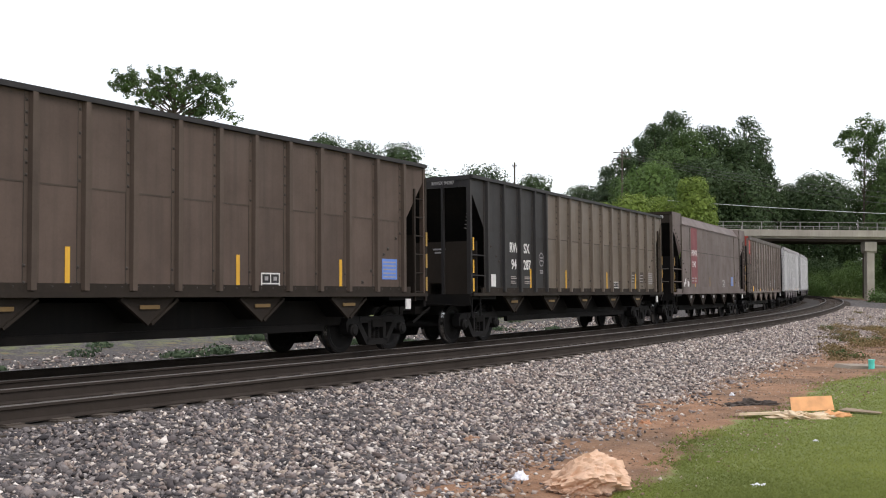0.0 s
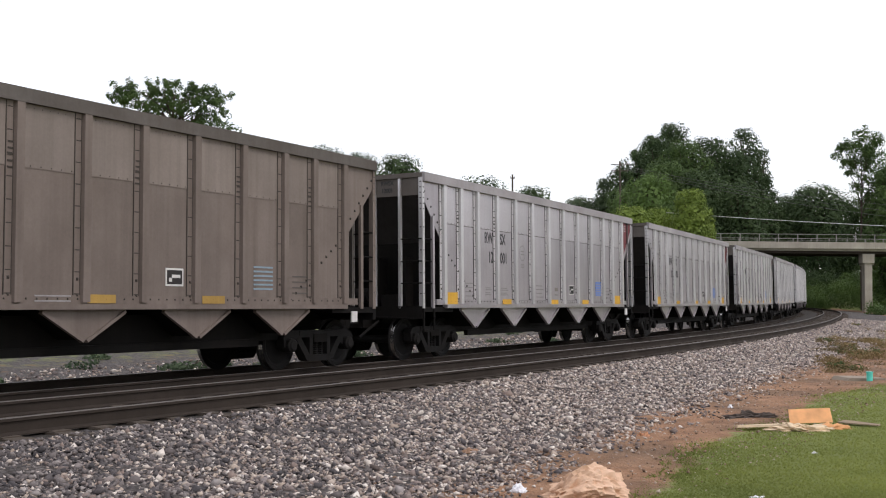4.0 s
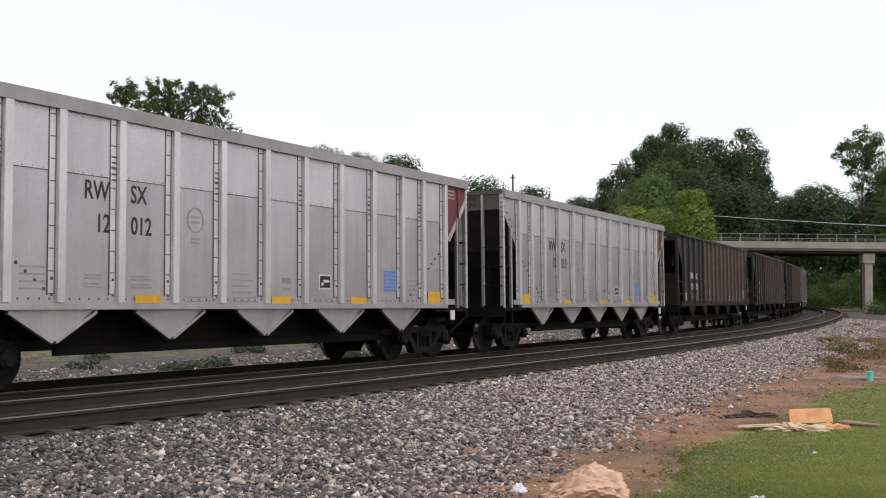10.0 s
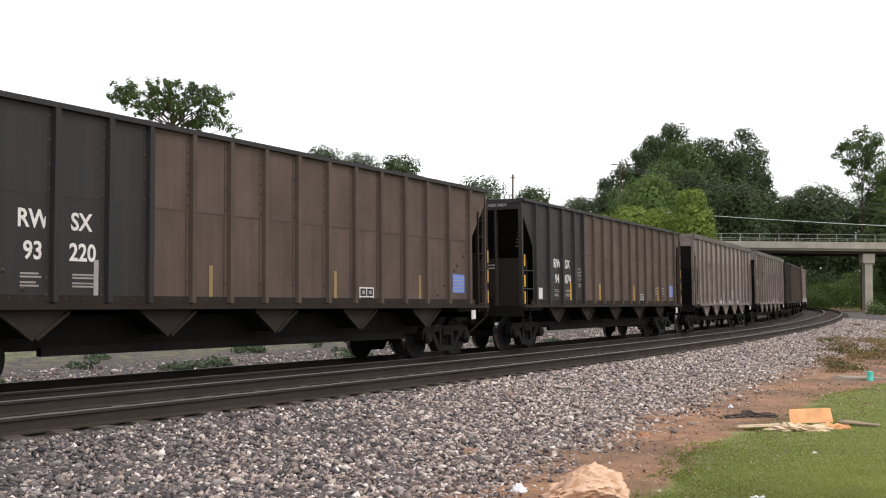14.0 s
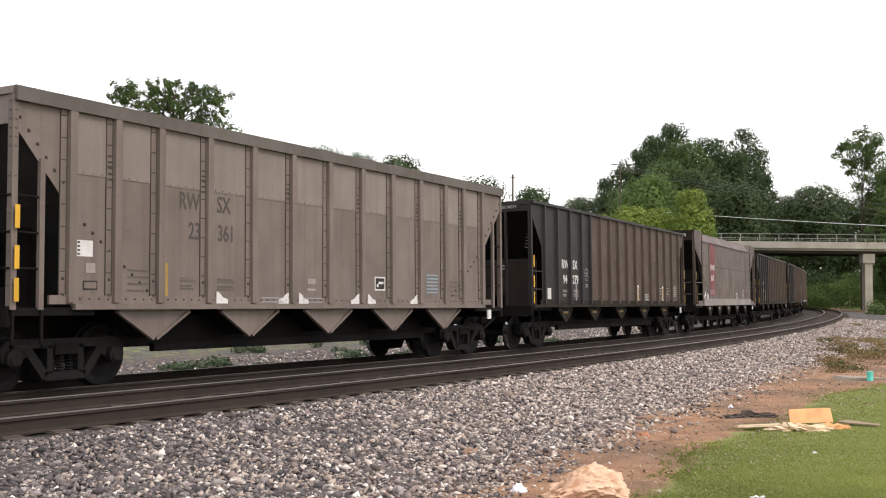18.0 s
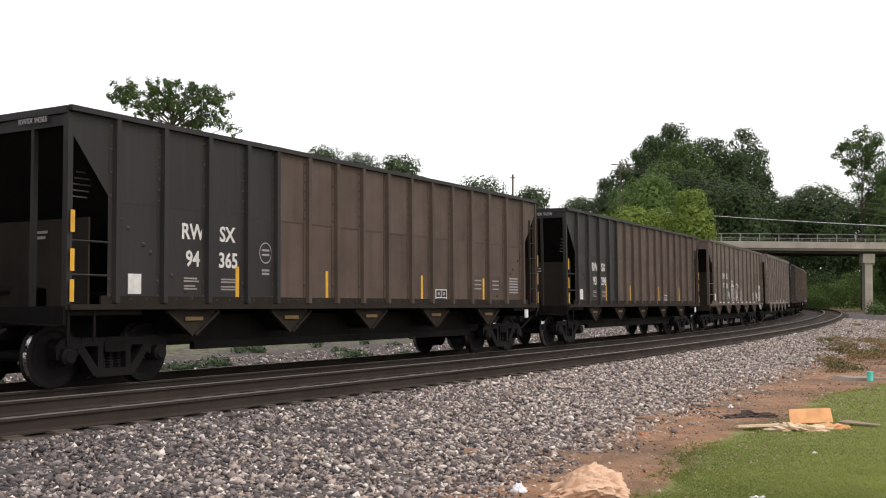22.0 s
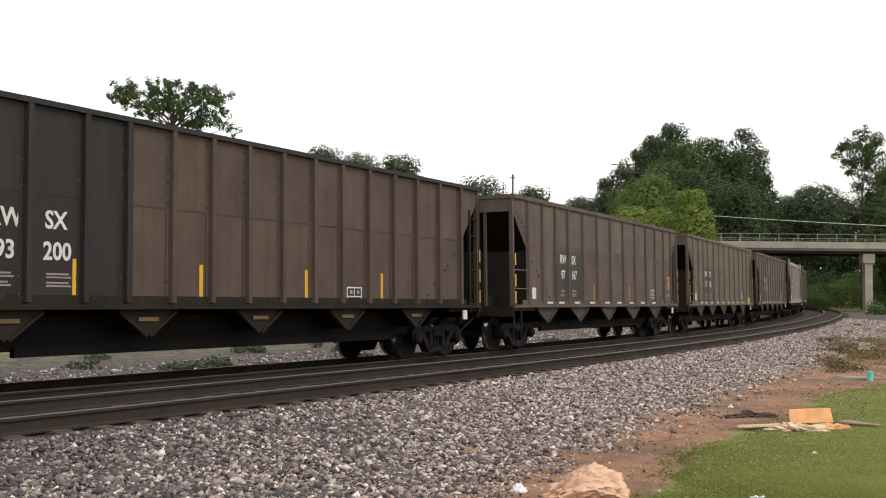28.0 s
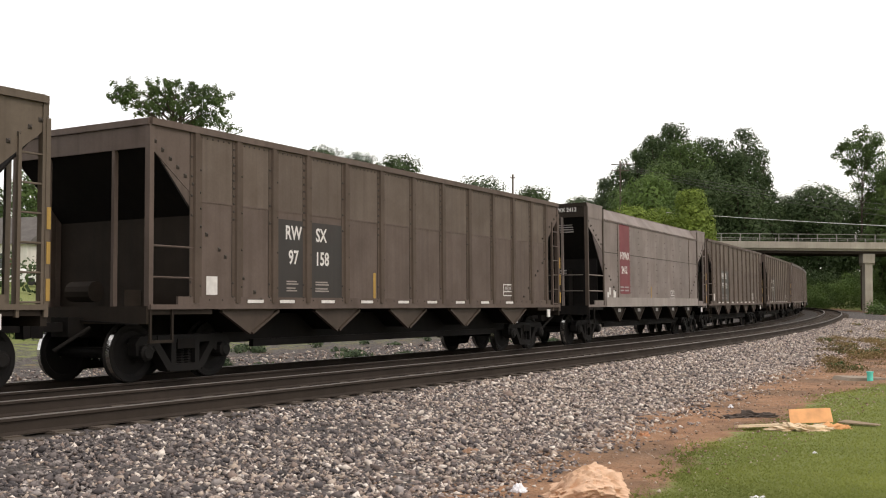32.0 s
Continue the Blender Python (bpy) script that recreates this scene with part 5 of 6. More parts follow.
def tree(px, dist, top_y, wide, mat, label, count=6000, leaf=0.42, crown=0.62, airy=1.0, seed=0):
    """A broadleaf tree, given by the bearing and height at which it stands from the tripod."""
    x = (px - 784) / LENS * dist
    base = ground_at(x, dist)
    height = EYE + (526.5 - top_y) / LENS * dist - base
    radius = wide / LENS * dist / 2
    rng = random.Random(seed)
    ob = thing("tree", label, "tree", "trees behind the line", "", Matrix.Translation((x, dist, base)))
    sh = Shape()
    crown_h = height * crown
    mid = height - crown_h * 0.52
    tr = max(0.16, height * 0.018)
    knots = [Vector((0, 0, -0.3)), Vector((rng.uniform(-.2, .2), 0, height * 0.3)), Vector((rng.uniform(-.4, .4), rng.uniform(-.3, .3), height * 0.6)), Vector((rng.uniform(-.4, .4), 0, height * 0.9))]
    for i in range(3):
        sh.bar(knots[i], knots[i + 1], tr * (1 - 0.3 * i), 9, 0, tr * (0.7 - 0.28 * i))
    blobs = []
    k = max(14, int(34 * airy))
    for i in range(k):
        a = i * 2.399 + rng.uniform(-0.4, 0.4)
        v = (i + 0.5) / k
        zz = mid + crown_h * (v - 0.48)
        span = radius * (math.sqrt(max(0.06, 1 - ((v - 0.42) / 0.6) ** 2)) if v > 0.42 else 0.8 + 0.45 * v) * rng.uniform(0.35, 0.9)
        r = radius * rng.uniform(0.20, 0.36) * (1.1 if airy >= 1 else 0.8)
        end = Vector((math.cos(a) * span, math.sin(a) * span, zz))
        end.z = min(end.z, height - r * 0.95)
        blobs.append((*end, r))
        root = knots[1].lerp(knots[3], min(0.95, max(0.05, v * 0.8)))
        sh.bar(root, root.lerp(end, 0.5) + Vector((0, 0, rng.uniform(-0.2, 0.5))), tr * 0.32, 5, 0, tr * 0.2)
        sh.bar(root.lerp(end, 0.5) + Vector((0, 0, 0.1)), end, tr * 0.2, 5, 0, tr * 0.06)
    blobs.append((0, 0, height - radius * 0.34, radius * 0.33))
    core = [(0, 0, mid + crown_h * (q - 0.42), radius * (0.62 if 0.15 < q < 0.75 else 0.48)) for q in (0.08, 0.24, 0.4, 0.56, 0.7)]
    part("inner_crown", leaves("inner_crown", core, count // 5, leaf * 2.2, mat, seed + 300), ob)
    part("trunk", sh.mesh("trunk", BARK), ob)
    part("crown", leaves("crown", blobs, count, leaf, mat, seed + 100), ob)
    return ob


def open_tree(px, dist, lobes, mat, label, count, leaf, seed):
    """A tree with separate leafy lobes on bare limbs; lobes by bearing, height and radius as seen from the tripod."""
    rng = random.Random(seed)
    x = (px - 784) / LENS * dist
    base = ground_at(x, dist)
    ob = thing("tree", label, "tree", "trees behind the line", "", Matrix.Translation((x, dist, base)))
    k = dist / LENS
    tips = []
    for lx, ly, lr in lobes:
        tips.append((Vector(((lx - px) * k, rng.uniform(-1, 1) * 2.2 * lr * k, EYE + (526.5 - ly) * k - base)), lr * k))
    low, high = min(p.z for p, r in tips), max(p.z for p, r in tips)
    fork = Vector((0, 0, low * 0.82))
    top = Vector((0.3, 0, low + (high - low) * 0.7))
    sh = Shape().bar((0, 0, -0.3), fork, 0.3, 9, 0, 0.22).bar(fork, top, 0.15, 8, 0, 0.05)
    blobs = []
    for p, r in tips:
        root = fork.lerp(top, min(0.95, max(0.0, (p.z - low) / (high - low + 0.1) * 0.8)))
        knee = root.lerp(p, 0.55) + Vector((rng.uniform(-0.3, 0.3), 0, rng.uniform(-0.1, 0.5)))
        sh.bar(root, knee, 0.055, 5, 0, 0.035).bar(knee, p, 0.035, 5, 0, 0.012)
        for _ in range(9):
            o = Vector((rng.gauss(0, 1), rng.gauss(0, 1), rng.gauss(0, 0.7))) * r * 0.62
            blobs.append((*(p + o), r * rng.uniform(0.3, 0.75)))
    part("trunk", sh.mesh("trunk", BARK), ob)
    part("crown", leaves("crown", blobs, count, leaf, mat, seed + 100, 1.0, 0.2), ob)
    return ob


DARK_T, MID_T = "tall broadleaf tree with dense dark green leaves", "broadleaf tree with mid green leaves behind the line"
FAR_T = "distant tree with dark rounded crown"
open_tree(298, 70, [(201, 172, 10), (214, 163, 11), (216, 180, 10), (228, 172, 12), (232, 155, 10), (243, 184, 11), (246, 163, 12), (257, 150, 10), (262, 174, 12), (270, 190, 9),
                    (276, 158, 12), (283, 173, 9), (290, 148, 10), (303, 156, 10), (312, 146, 9), (322, 160, 12), (318, 178, 10), (336, 150, 10), (340, 170, 12), (332, 190, 10),
                    (352, 183, 11), (357, 160, 11), (371, 173, 11), (374, 155, 9), (388, 165, 11), (386, 184, 10), (368, 198, 11), (346, 204, 11), (396, 200, 10), (384, 214, 10),
                    (401, 224, 10), (362, 222, 12), (334, 216, 11), (240, 198, 8), (298, 166, 11), (301, 184, 11), (286, 190, 10), (314, 196, 11), (318, 212, 10), (262, 198, 9)], LEAF_MID, "tall open-crowned tree with gaps of sky", 15000, 0.13, 4)
for i, (px, dist, top, w) in enumerate([(570, 150, 256, 100), (636, 155, 268, 90), (706, 150, 271, 112), (852, 170, 312, 120), (940, 172, 328, 90), (1030, 170, 346, 90),
                                        (480, 190, 300, 150), (770, 190, 330, 140), (380, 180, 300, 150)]):
    tree(px, dist, top, w * 1.15, LEAF_BLUE if i % 2 else LEAF, FAR_T, 9000, 0.27, 0.75, 1.4, 20 + i)
# lower trees along the bank
for i, (px, top) in enumerate([(-40, 320), (60, 300), (150, 335), (240, 315), (330, 340), (420, 330), (500, 345)]):
    tree(px, 118 + 5 * (i % 3), top, 150, LEAF_MID if i % 2 else LEAF, MID_T if i % 2 else DARK_T, 5000, 0.3, 0.9, 1.2, 90 + i)
# the wood behind the bridge
for i, (px, dist, top, w, mat, n_) in enumerate([
        (1190, 168, 216, 100, LEAF, 15000), (1160, 164, 238, 96, LEAF, 14000), (1132, 160, 262, 84, LEAF, 10000), (1105, 158, 292, 74, LEAF, 8000), (1072, 164, 314, 64, LEAF_BLUE, 6000),
        (1215, 156, 246, 118, LEAF_MID, 16000), (1262, 160, 240, 120, LEAF, 16000), (1175, 150, 282, 120, LEAF_MID, 13000), (1240, 148, 300, 130, LEAF, 12000),
        ]):
    tree(px, dist, top, w, mat, DARK_T if mat is not LEAF_MID else MID_T, n_, 0.29, 0.93, 1.7, 40 + i)
for i, (px, dist, top, w, mat, n_) in enumerate([
        (1300, 158, 262, 110, LEAF, 13000), (1322, 172, 224, 84, LEAF, 10000), (1350, 176, 262, 62, LEAF, 6000), (1310, 150, 322, 120, LEAF, 10000),
        (1365, 182, 332, 70, LEAF, 5000), (1445, 185, 327, 165, LEAF, 22000), (1400, 188, 344, 100, LEAF, 13000), (1490, 190, 350, 96, LEAF, 14000),
        (1615, 170, 262, 130, LEAF, 6000), (1552, 185, 345, 110, LEAF, 13000), (1110, 146, 330, 110, LEAF_MID, 9000)]):
    tree(px, dist, top, w, mat, DARK_T if mat is not LEAF_MID else MID_T, n_, 0.29, 0.93, 1.7, 49 + i)
tree(1152, 128, 306, 118, LEAF_IVY, MID_T, 13000, 0.22, 0.85, 1.5, 65)
tree(1118, 112, 364, 130, LEAF_BRIGHT, "bushy tree with bright yellow-green leaves", 14000, 0.19, 0.9, 1.5, 66)
tree(1226, 110, 334, 96, LEAF_BRIGHT, "bushy tree with bright yellow-green leaves", 15000, 0.19, 0.9, 1.5, 67)
tree(1166, 114, 366, 110, LEAF_BRIGHT, "bushy tree with bright yellow-green leaves", 12000, 0.19, 0.9, 1.5, 69)
tree(1248, 112, 366, 62, LEAF_BRIGHT, "bushy tree with bright yellow-green leaves", 6000, 0.19, 0.9, 1.2, 71)
tree(1062, 116, 378, 80, LEAF_BRIGHT, "bushy tree with bright yellow-green leaves", 6000, 0.2, 0.9, 1.2, 68)
open_tree(1526, 150, [(1530, 236, 13), (1519, 252, 14), (1545, 250, 17), (1498, 256, 11), (1490, 272, 9), (1503, 284, 10), (1516, 286, 13), (1541, 282, 20), (1562, 272, 18), (1557, 308, 20),
                      (1531, 312, 11), (1551, 342, 18), (1572, 330, 20), (1568, 366, 22), (1541, 372, 14), (1590, 290, 24), (1600, 340, 28), (1552, 398, 17), (1508, 268, 10), (1528, 268, 12), (1520, 330, 10), (1510, 305, 9)],
          LEAF_MID, "tall slender tree with loose hanging foliage", 21000, 0.24, 53)
tree(1572, 146, 292, 76, LEAF_MID, MID_T, 12000, 0.22, 0.92, 1.5, 73)


def thicket(name, spots, count, size, mat, label, seed, squash=0.8):
    """Low growth: overlapping leafy clumps on the ground."""
    rng = random.Random(seed)
    blobs = []
    for x, y, r, h in spots:
        z = ground_at(x, y)
        for _ in range(7):
            blobs.append((x + rng.uniform(-r, r) * 0.8, y + rng.uniform(-r, r) * 0.8, z + rng.uniform(0.1, 0.9) * h, r * rng.uniform(0.35, 0.6)))
    ob = new(name, leaves(name, blobs, count, size, mat, seed, squash))
    return tagged(ob, label, "undergrowth", "", "stuff")


# ivy-grown bank beyond the bridge
rngk = random.Random(9)
thicket("ivy_bank", [(50 + i * 1.6 + rngk.uniform(-1, 1), 158 + rngk.uniform(-4, 14), 3.0, rngk.uniform(1.5, 5)) for i in range(18)], 40000, 0.15, LEAF_IVY,
        "creeper-covered bank below the bridge", 61)
thicket("ivy_bank", [(47 + i * 2.4, 176 + rngk.uniform(-3, 3), 4.0, 6) for i in range(12)], 24000, 0.24, LEAF, "dark creeper-covered bank behind the bridge", 62)
thicket("ivy_bank", [(60 + i * 2.0, 152 + rngk.uniform(-3, 6), 3.0, 6.5) for i in range(10)], 26000, 0.15, LEAF_IVY, "green creepers on the bank beside the bridge", 68)
thicket("roadside_bushes", [(46.5 + rngk.uniform(0, 7), 98 + rngk.uniform(-8, 20), 1.7, rngk.uniform(0.4, 1.3)) for i in range(14)], 9000, 0.2, LEAF_MID,
        "green bushes at the foot of the bridge pier", 63)
thicket("hedge", [(-62 + i * 3.0, 100 + rngk.uniform(-3, 3), 3.2, 6.5) for i in range(19)], 20000, 0.36, LEAF_MID, "dense green hedge behind the parked cars", 64)

# out of view: added so that the silver car sides mirror dark trees
thicket("far_wood", [(75 + 9.5 * i, 118 - 3 * i + rngk.uniform(-6, 6), 8.0, rngk.uniform(11, 15)) for i in range(14)], 15000, 0.95, LEAF, "unseen dark wood added beside the bridge for reflections", 69, 1.0)

rngw = random.Random(17)


def weed_spots(count, s0, s1, d0, d1, r, h):
    out = []
    for _ in range(count):
        p, _h = on_line(rngw.uniform(s0, s1), rngw.uniform(d0, d1))
        out.append((p.x, p.y, r * rngw.uniform(0.5, 1.3), h * rngw.uniform(0.4, 1.2)))
    return out


thicket("weeds", weed_spots(26, -10, 45, -12, -5, 0.5, 0.2), 6000, 0.10, LEAF_BLUE, "low green weeds among the stones beyond the train", 65, 0.5)
thicket("weeds", weed_spots(90, -20, 90, -34, -14, 1.6, 0.5), 12000, 0.22, LEAF_MID, "rough green weeds on the rising bank", 66, 0.5)
thicket("shrubs", [q for q in weed_spots(60, -10, 130, -58, -40, 2.2, 2.6) if q[0] < 0.1 * q[1]], 16000, 0.30, LEAF, "dark green shrubs on the bank behind the line", 67, 0.9)

# ---- road bridge ----
BRIDGE_Y = 133.0


def build_bridge():
    b = thing("road_bridge", "pale concrete road bridge with a steel railing", "bridge", "", "structure", pose(0, BRIDGE_Y, 0, 0, 0.55, 0))
    x0, x1, z = -40.0, 140.0, 9.0
    part("deck", Shape().box(x0, x1, 0, 9.0, z - 0.55, z).box(x0, x1, -0.25, 0.15, z - 0.72, z + 0.12).box(x0, x1, 0.15, 0.35, z - 1.0, z - 0.5).box(x0, x1, 8.85, 9.25, z - 1.0, z + 0.12).mesh("deck", CONCRETE), b)
    for y in (0.55, 3.2, 5.8, 8.4):
        part("girder", Shape().box(x0, x1, y - 0.12, y + 0.12, z - 1.28, z - 0.55).box(x0, x1, y - 0.25, y + 0.25, z - 1.33, z - 1.26).mesh("girder", RAILRUST), b, "dark steel girder")
    post = Shape().box(-0.045, 0.045, -0.045, 0.045, 0, 1.0).mesh("railing_post", STEEL)
    for y in (-0.05, 9.05):
        part("railing", Shape().box(x0, x1, y - 0.03, y + 0.03, z + 1.06, z + 1.12).box(x0, x1, y - 0.012, y + 0.012, z + 0.30, z + 0.325).mesh("railing", STEEL), b)
        x = 28.0
        while x < 80:
            part("railing_post", post, b, "", pose(x, y, z + 0.1))
            x += 2.45
    for px in (54.3, 33.0):
        for y, px in ((0.9, px), (8.0, px + 2.9)):
            part("pier_cap", Shape().box(px - 0.8, px + 0.7, y - 0.7, y + 0.7, z - 2.5, z - 1.33).mesh("pier_cap", CONCRETE), b)
            foot = ground_at(px, BRIDGE_Y + y) - 0.4
            part("pier_column", Shape().box(px - 0.48, px + 0.48, y - 0.5, y + 0.5, foot, z - 2.5).mesh("pier_column", CONCRETE), b, "square concrete pier with pale patch")
    return b


build_bridge()

GLASS_DARK = plain("dark_window_glass", (0.03, 0.035, 0.04), 0.08, 0.0)
CARWHITE = plain("white_car_paint", (0.78, 0.78, 0.78), 0.3)
RUBBER = plain("tyre_rubber", (0.03, 0.03, 0.03), 0.85)


def build_pickup():
    """Faces +x."""
    p = thing("pickup_truck", "white four-door pickup truck crossing the bridge", "pickup")
    body = Shape().prism([(-2.25, 0.42), (2.2, 0.42), (2.25, 0.7), (2.15, 0.9), (1.1, 0.98), (-2.25, 0.98)], -0.92, 0.92)
    part("body", body.mesh("body", CARWHITE), p)
    part("cab", Shape().prism([(1.05, 0.98), (0.55, 1.5), (0.35, 1.56), (-0.75, 1.56), (-0.92, 1.5), (-0.98, 0.98)], -0.82, 0.82).mesh("cab", CARWHITE), p)
    for a, b_ in ((0.1, 0.64), (-0.82, 0.0)):
        part("side_window", Shape().prism([(a, 1.04), (b_ + 0.06, 1.04), (b_ - (0.2 if b_ > 0.5 else 0.0), 1.43), (a, 1.43)], -0.845, -0.82).mesh("side_window", GLASS_DARK), p)
    part("windscreen", Shape().prism([(1.04, 1.02), (1.08, 1.02), (0.60, 1.49), (0.56, 1.49)], -0.7, 0.7).mesh("windscreen", GLASS_DARK), p)
    wheel = Shape().turned([(0.0, -0.12), (0.2, -0.12), (0.36, -0.1), (0.38, 0), (0.36, 0.1), (0.2, 0.12), (0.0, 0.12)], 20).mesh("wheel", RUBBER)
    for x in (-1.4, 1.4):
        for y in (-0.84, 0.84):
            part("wheel", wheel, p, "", pose(x, y, 0.38))
    part("headlight", Shape().box(2.18, 2.24, -0.85, -0.6, 0.7, 0.85).mesh("headlight", STEEL), p)
    return p


PICKUP = build_pickup()

# ---- beyond the train: parked cars, a white house, poles and wires ----


def build_parked_car(x, y, turn, paint, label):
    c = thing("parked_car", label, "car", "parked cars behind the line", "", pose(x, y, ground_at(x, y) + 0.02, 0, 0, turn))
    part("body", Shape().prism([(-2.2, 0.3), (2.2, 0.3), (2.25, 0.6), (2.0, 0.82), (1.1, 0.9), (-1.7, 0.92), (-2.2, 0.85)], -0.86, 0.86).mesh("body", paint), c)
    part("cabin", Shape().prism([(1.15, 0.88), (0.45, 1.36), (-0.8, 1.4), (-1.7, 0.9)], -0.74, 0.74).mesh("cabin", paint), c)
    part("side_window", Shape().prism([(0.85, 0.94), (0.4, 1.28), (-0.75, 1.32), (-1.3, 0.95)], -0.76, -0.74).mesh("side_window", GLASS_DARK), c)
    wheel = cached("car_wheel", lambda: Shape().turned([(0.0, -0.1), (0.18, -0.1), (0.3, -0.09), (0.32, 0), (0.3, 0.09), (0.0, 0.1)], 18).mesh("wheel", RUBBER))
    for wx in (-1.35, 1.4):
        for wy in (-0.78, 0.78):
            part("wheel", wheel, c, "", pose(wx, wy, 0.32))


build_parked_car(-27.5, 84, 8, CARWHITE, "white parked saloon on the verge")
build_parked_car(-33.5, 82, 5, CARWHITE, "white parked saloon beside the house")
build_parked_car(-21.0, 87, 10, STEEL, "silver parked saloon on the verge")

SIDING = weathered("white_siding", (0.72, 0.70, 0.66), (0.52, 0.48, 0.43), 0.3, 0.7)
SHINGLE = weathered("grey_shingles", (0.12, 0.11, 0.105), (0.07, 0.065, 0.06), 0.5, 0.9)


def build_house(x, y):
    z = ground_at(x, y)
    h = thing("house", "white clapboard house with grey shingle roof", "house", "", "", pose(x, y, z, 0, 0, -12))
    part("wall", Shape().box(-2.6, 2.6, 0, 8, -0.5, 3.4).mesh("wall", SIDING), h)
    roof = Shape()
    roof.add([(-3, -0.5, 3.3), (3, -0.5, 3.3), (3, 4, 6.0), (-3, 4, 6.0), (-3, 8.5, 3.3), (3, 8.5, 3.3)], [(0, 1, 2, 3), (3, 2, 5, 4), (0, 3, 4), (1, 5, 2), (0, 4, 5, 1)])
    part("roof", roof.mesh("roof", SHINGLE), h)
    for wx in (-1.7, -0.1):
        w = part("window", Shape().box(wx - 0.5, wx + 0.5, -0.04, 0.02, 1.1, 2.5).mesh("window", GLASS_DARK), h)
        part("frame", Shape().box(wx - 0.58, wx - 0.5, -0.07, 0, 1.02, 2.58).box(wx + 0.5, wx + 0.58, -0.07, 0, 1.02, 2.58).box(wx - 0.5, wx + 0.5, -0.07, 0, 2.5, 2.58).box(
            wx - 0.5, wx + 0.5, -0.07, 0, 1.02, 1.1).mesh("frame", SIDING), w)
    part("door", Shape().box(0.9, 1.85, -0.05, 0.02, 0, 2.05).mesh("door", MAROON), h)


build_house(-39, 92)

POLEWOOD = weathered("pole_wood", (0.10, 0.08, 0.065), (0.06, 0.05, 0.04), 0.5, 0.9)


def build_pole(px, dist, top_y, label, arms=((0.5, 1.2), (1.3, 1.2))):
    x = (px - 784) / LENS * dist
    g = ground_at(x, dist)
    top = EYE + (526.5 - top_y) / LENS * dist
    p = thing("utility_pole", label, "utility pole", "utility poles", "", pose(x, dist, g))
    part("pole", Shape().bar((0, 0, -0.3), (0, 0, top - g), 0.16, 10, 0, 0.11).mesh("pole", POLEWOOD), p)
    for dz, half in arms:
        part("crossarm", Shape().box(-half, half, -0.06, 0.06, top - g - dz - 0.06, top - g - dz + 0.06).mesh("crossarm", POLEWOOD), p)
        for k in (-0.88, 0.88):
            part("insulator", cached("insulator", lambda: Shape().bar((0, 0, 0), (0, 0, 0.18), 0.05, 8, 0, 0.03).mesh("insulator", STEEL)), p, "", pose(k * half, 0, top - g - dz + 0.05))
    return Vector((x, dist, top - 0.4))


P1 = build_pole(908, 130, 308, "slim wooden utility pole above the trees", ((0.45, 0.3),))
P2 = build_pole(1099, 138, 284, "wooden utility pole with crossarms among trees")
WIRE = plain("wire", (0.10, 0.10, 0.10), 0.6)
WIRE_PALE = plain("bright_wire", (0.55, 0.55, 0.55), 0.4)


def wire(a, b, sag, r, mat, label):
    pts = [a.lerp(b, i / 14) - Vector((0, 0, sag * 4 * (i / 14) * (1 - i / 14))) for i in range(15)]
    side = (b - a).cross(Vector((0, 0, 1))).normalized()
    ring = [(math.cos(q * math.tau / 5), math.sin(q * math.tau / 5)) for q in range(5)]
    sh = Shape().add([p + side * (r * c) + Vector((0, 0, r * d)) for p in pts for c, d in ring],
                     [(i * 5 + q, i * 5 + (q + 1) % 5, i * 5 + 5 + (q + 1) % 5, i * 5 + 5 + q) for i in range(14) for q in range(5)] + [(4, 3, 2, 1, 0), (70, 71, 72, 73, 74)])
    return tagged(new("overhead_wire", sh.mesh("overhead_wire", mat)), label, "wire", "overhead wires")


def at_bearing(px, py, dist):
    return Vector(((px - 784) / LENS * dist, dist, EYE + (526.5 - py) / LENS * dist))


for k in range(3):
    wire(P2 + Vector((-0.9 + 0.9 * k, 0, -0.4 * k)), at_bearing(1700, 372 + 12 * k, 125), 0.8, 0.02, WIRE, "thin dark overhead wire")
wire(at_bearing(1180, 376, 112), at_bearing(1700, 405, 112), 0.15, 0.03, WIRE_PALE, "pale overhead cable in front of the trees")

# ---- small things on the near ground ----


def spot(px, py):
    """Where the line of sight through this bearing meets the ground."""
    d = 9.0
    for _ in range(40):
        x = (px - 784) / LENS * d
        d = (EYE - ground_at(x, d)) * LENS / (py - 526.5)
    return (px - 784) / LENS * d, d, ground_at((px - 784) / LENS * d, d)


# the paper's dark blotches stand in for shadows in its folds
PAPER = weathered("tan_wrapping_paper", (0.70, 0.48, 0.345), (0.44, 0.25, 0.14), 0.6, 0.8, 0, 0.2, 20, 0.3, 6)
ORANGE = plain("orange_paperboard", (0.74, 0.37, 0.16), 0.7, 0.0, 0.2, 5)
CREAM = plain("pale_cardboard", (0.66, 0.52, 0.36), 0.75, 0, 0.2, 6)
DAMP = plain("damp_cardboard", (0.27, 0.20, 0.13), 0.8, 0, 0.2, 6)
LITTER = plain("white_plastic", (0.78, 0.78, 0.82), 0.5)
CHAR = plain("charred_wood", (0.075, 0.06, 0.052), 0.9)
SLABGREY = weathered("dirty_concrete", (0.30, 0.255, 0.205), (0.18, 0.14, 0.105), 0.5, 0.9)
TEAL = plain("turquoise_plastic", (0.10, 0.62, 0.52), 0.4)


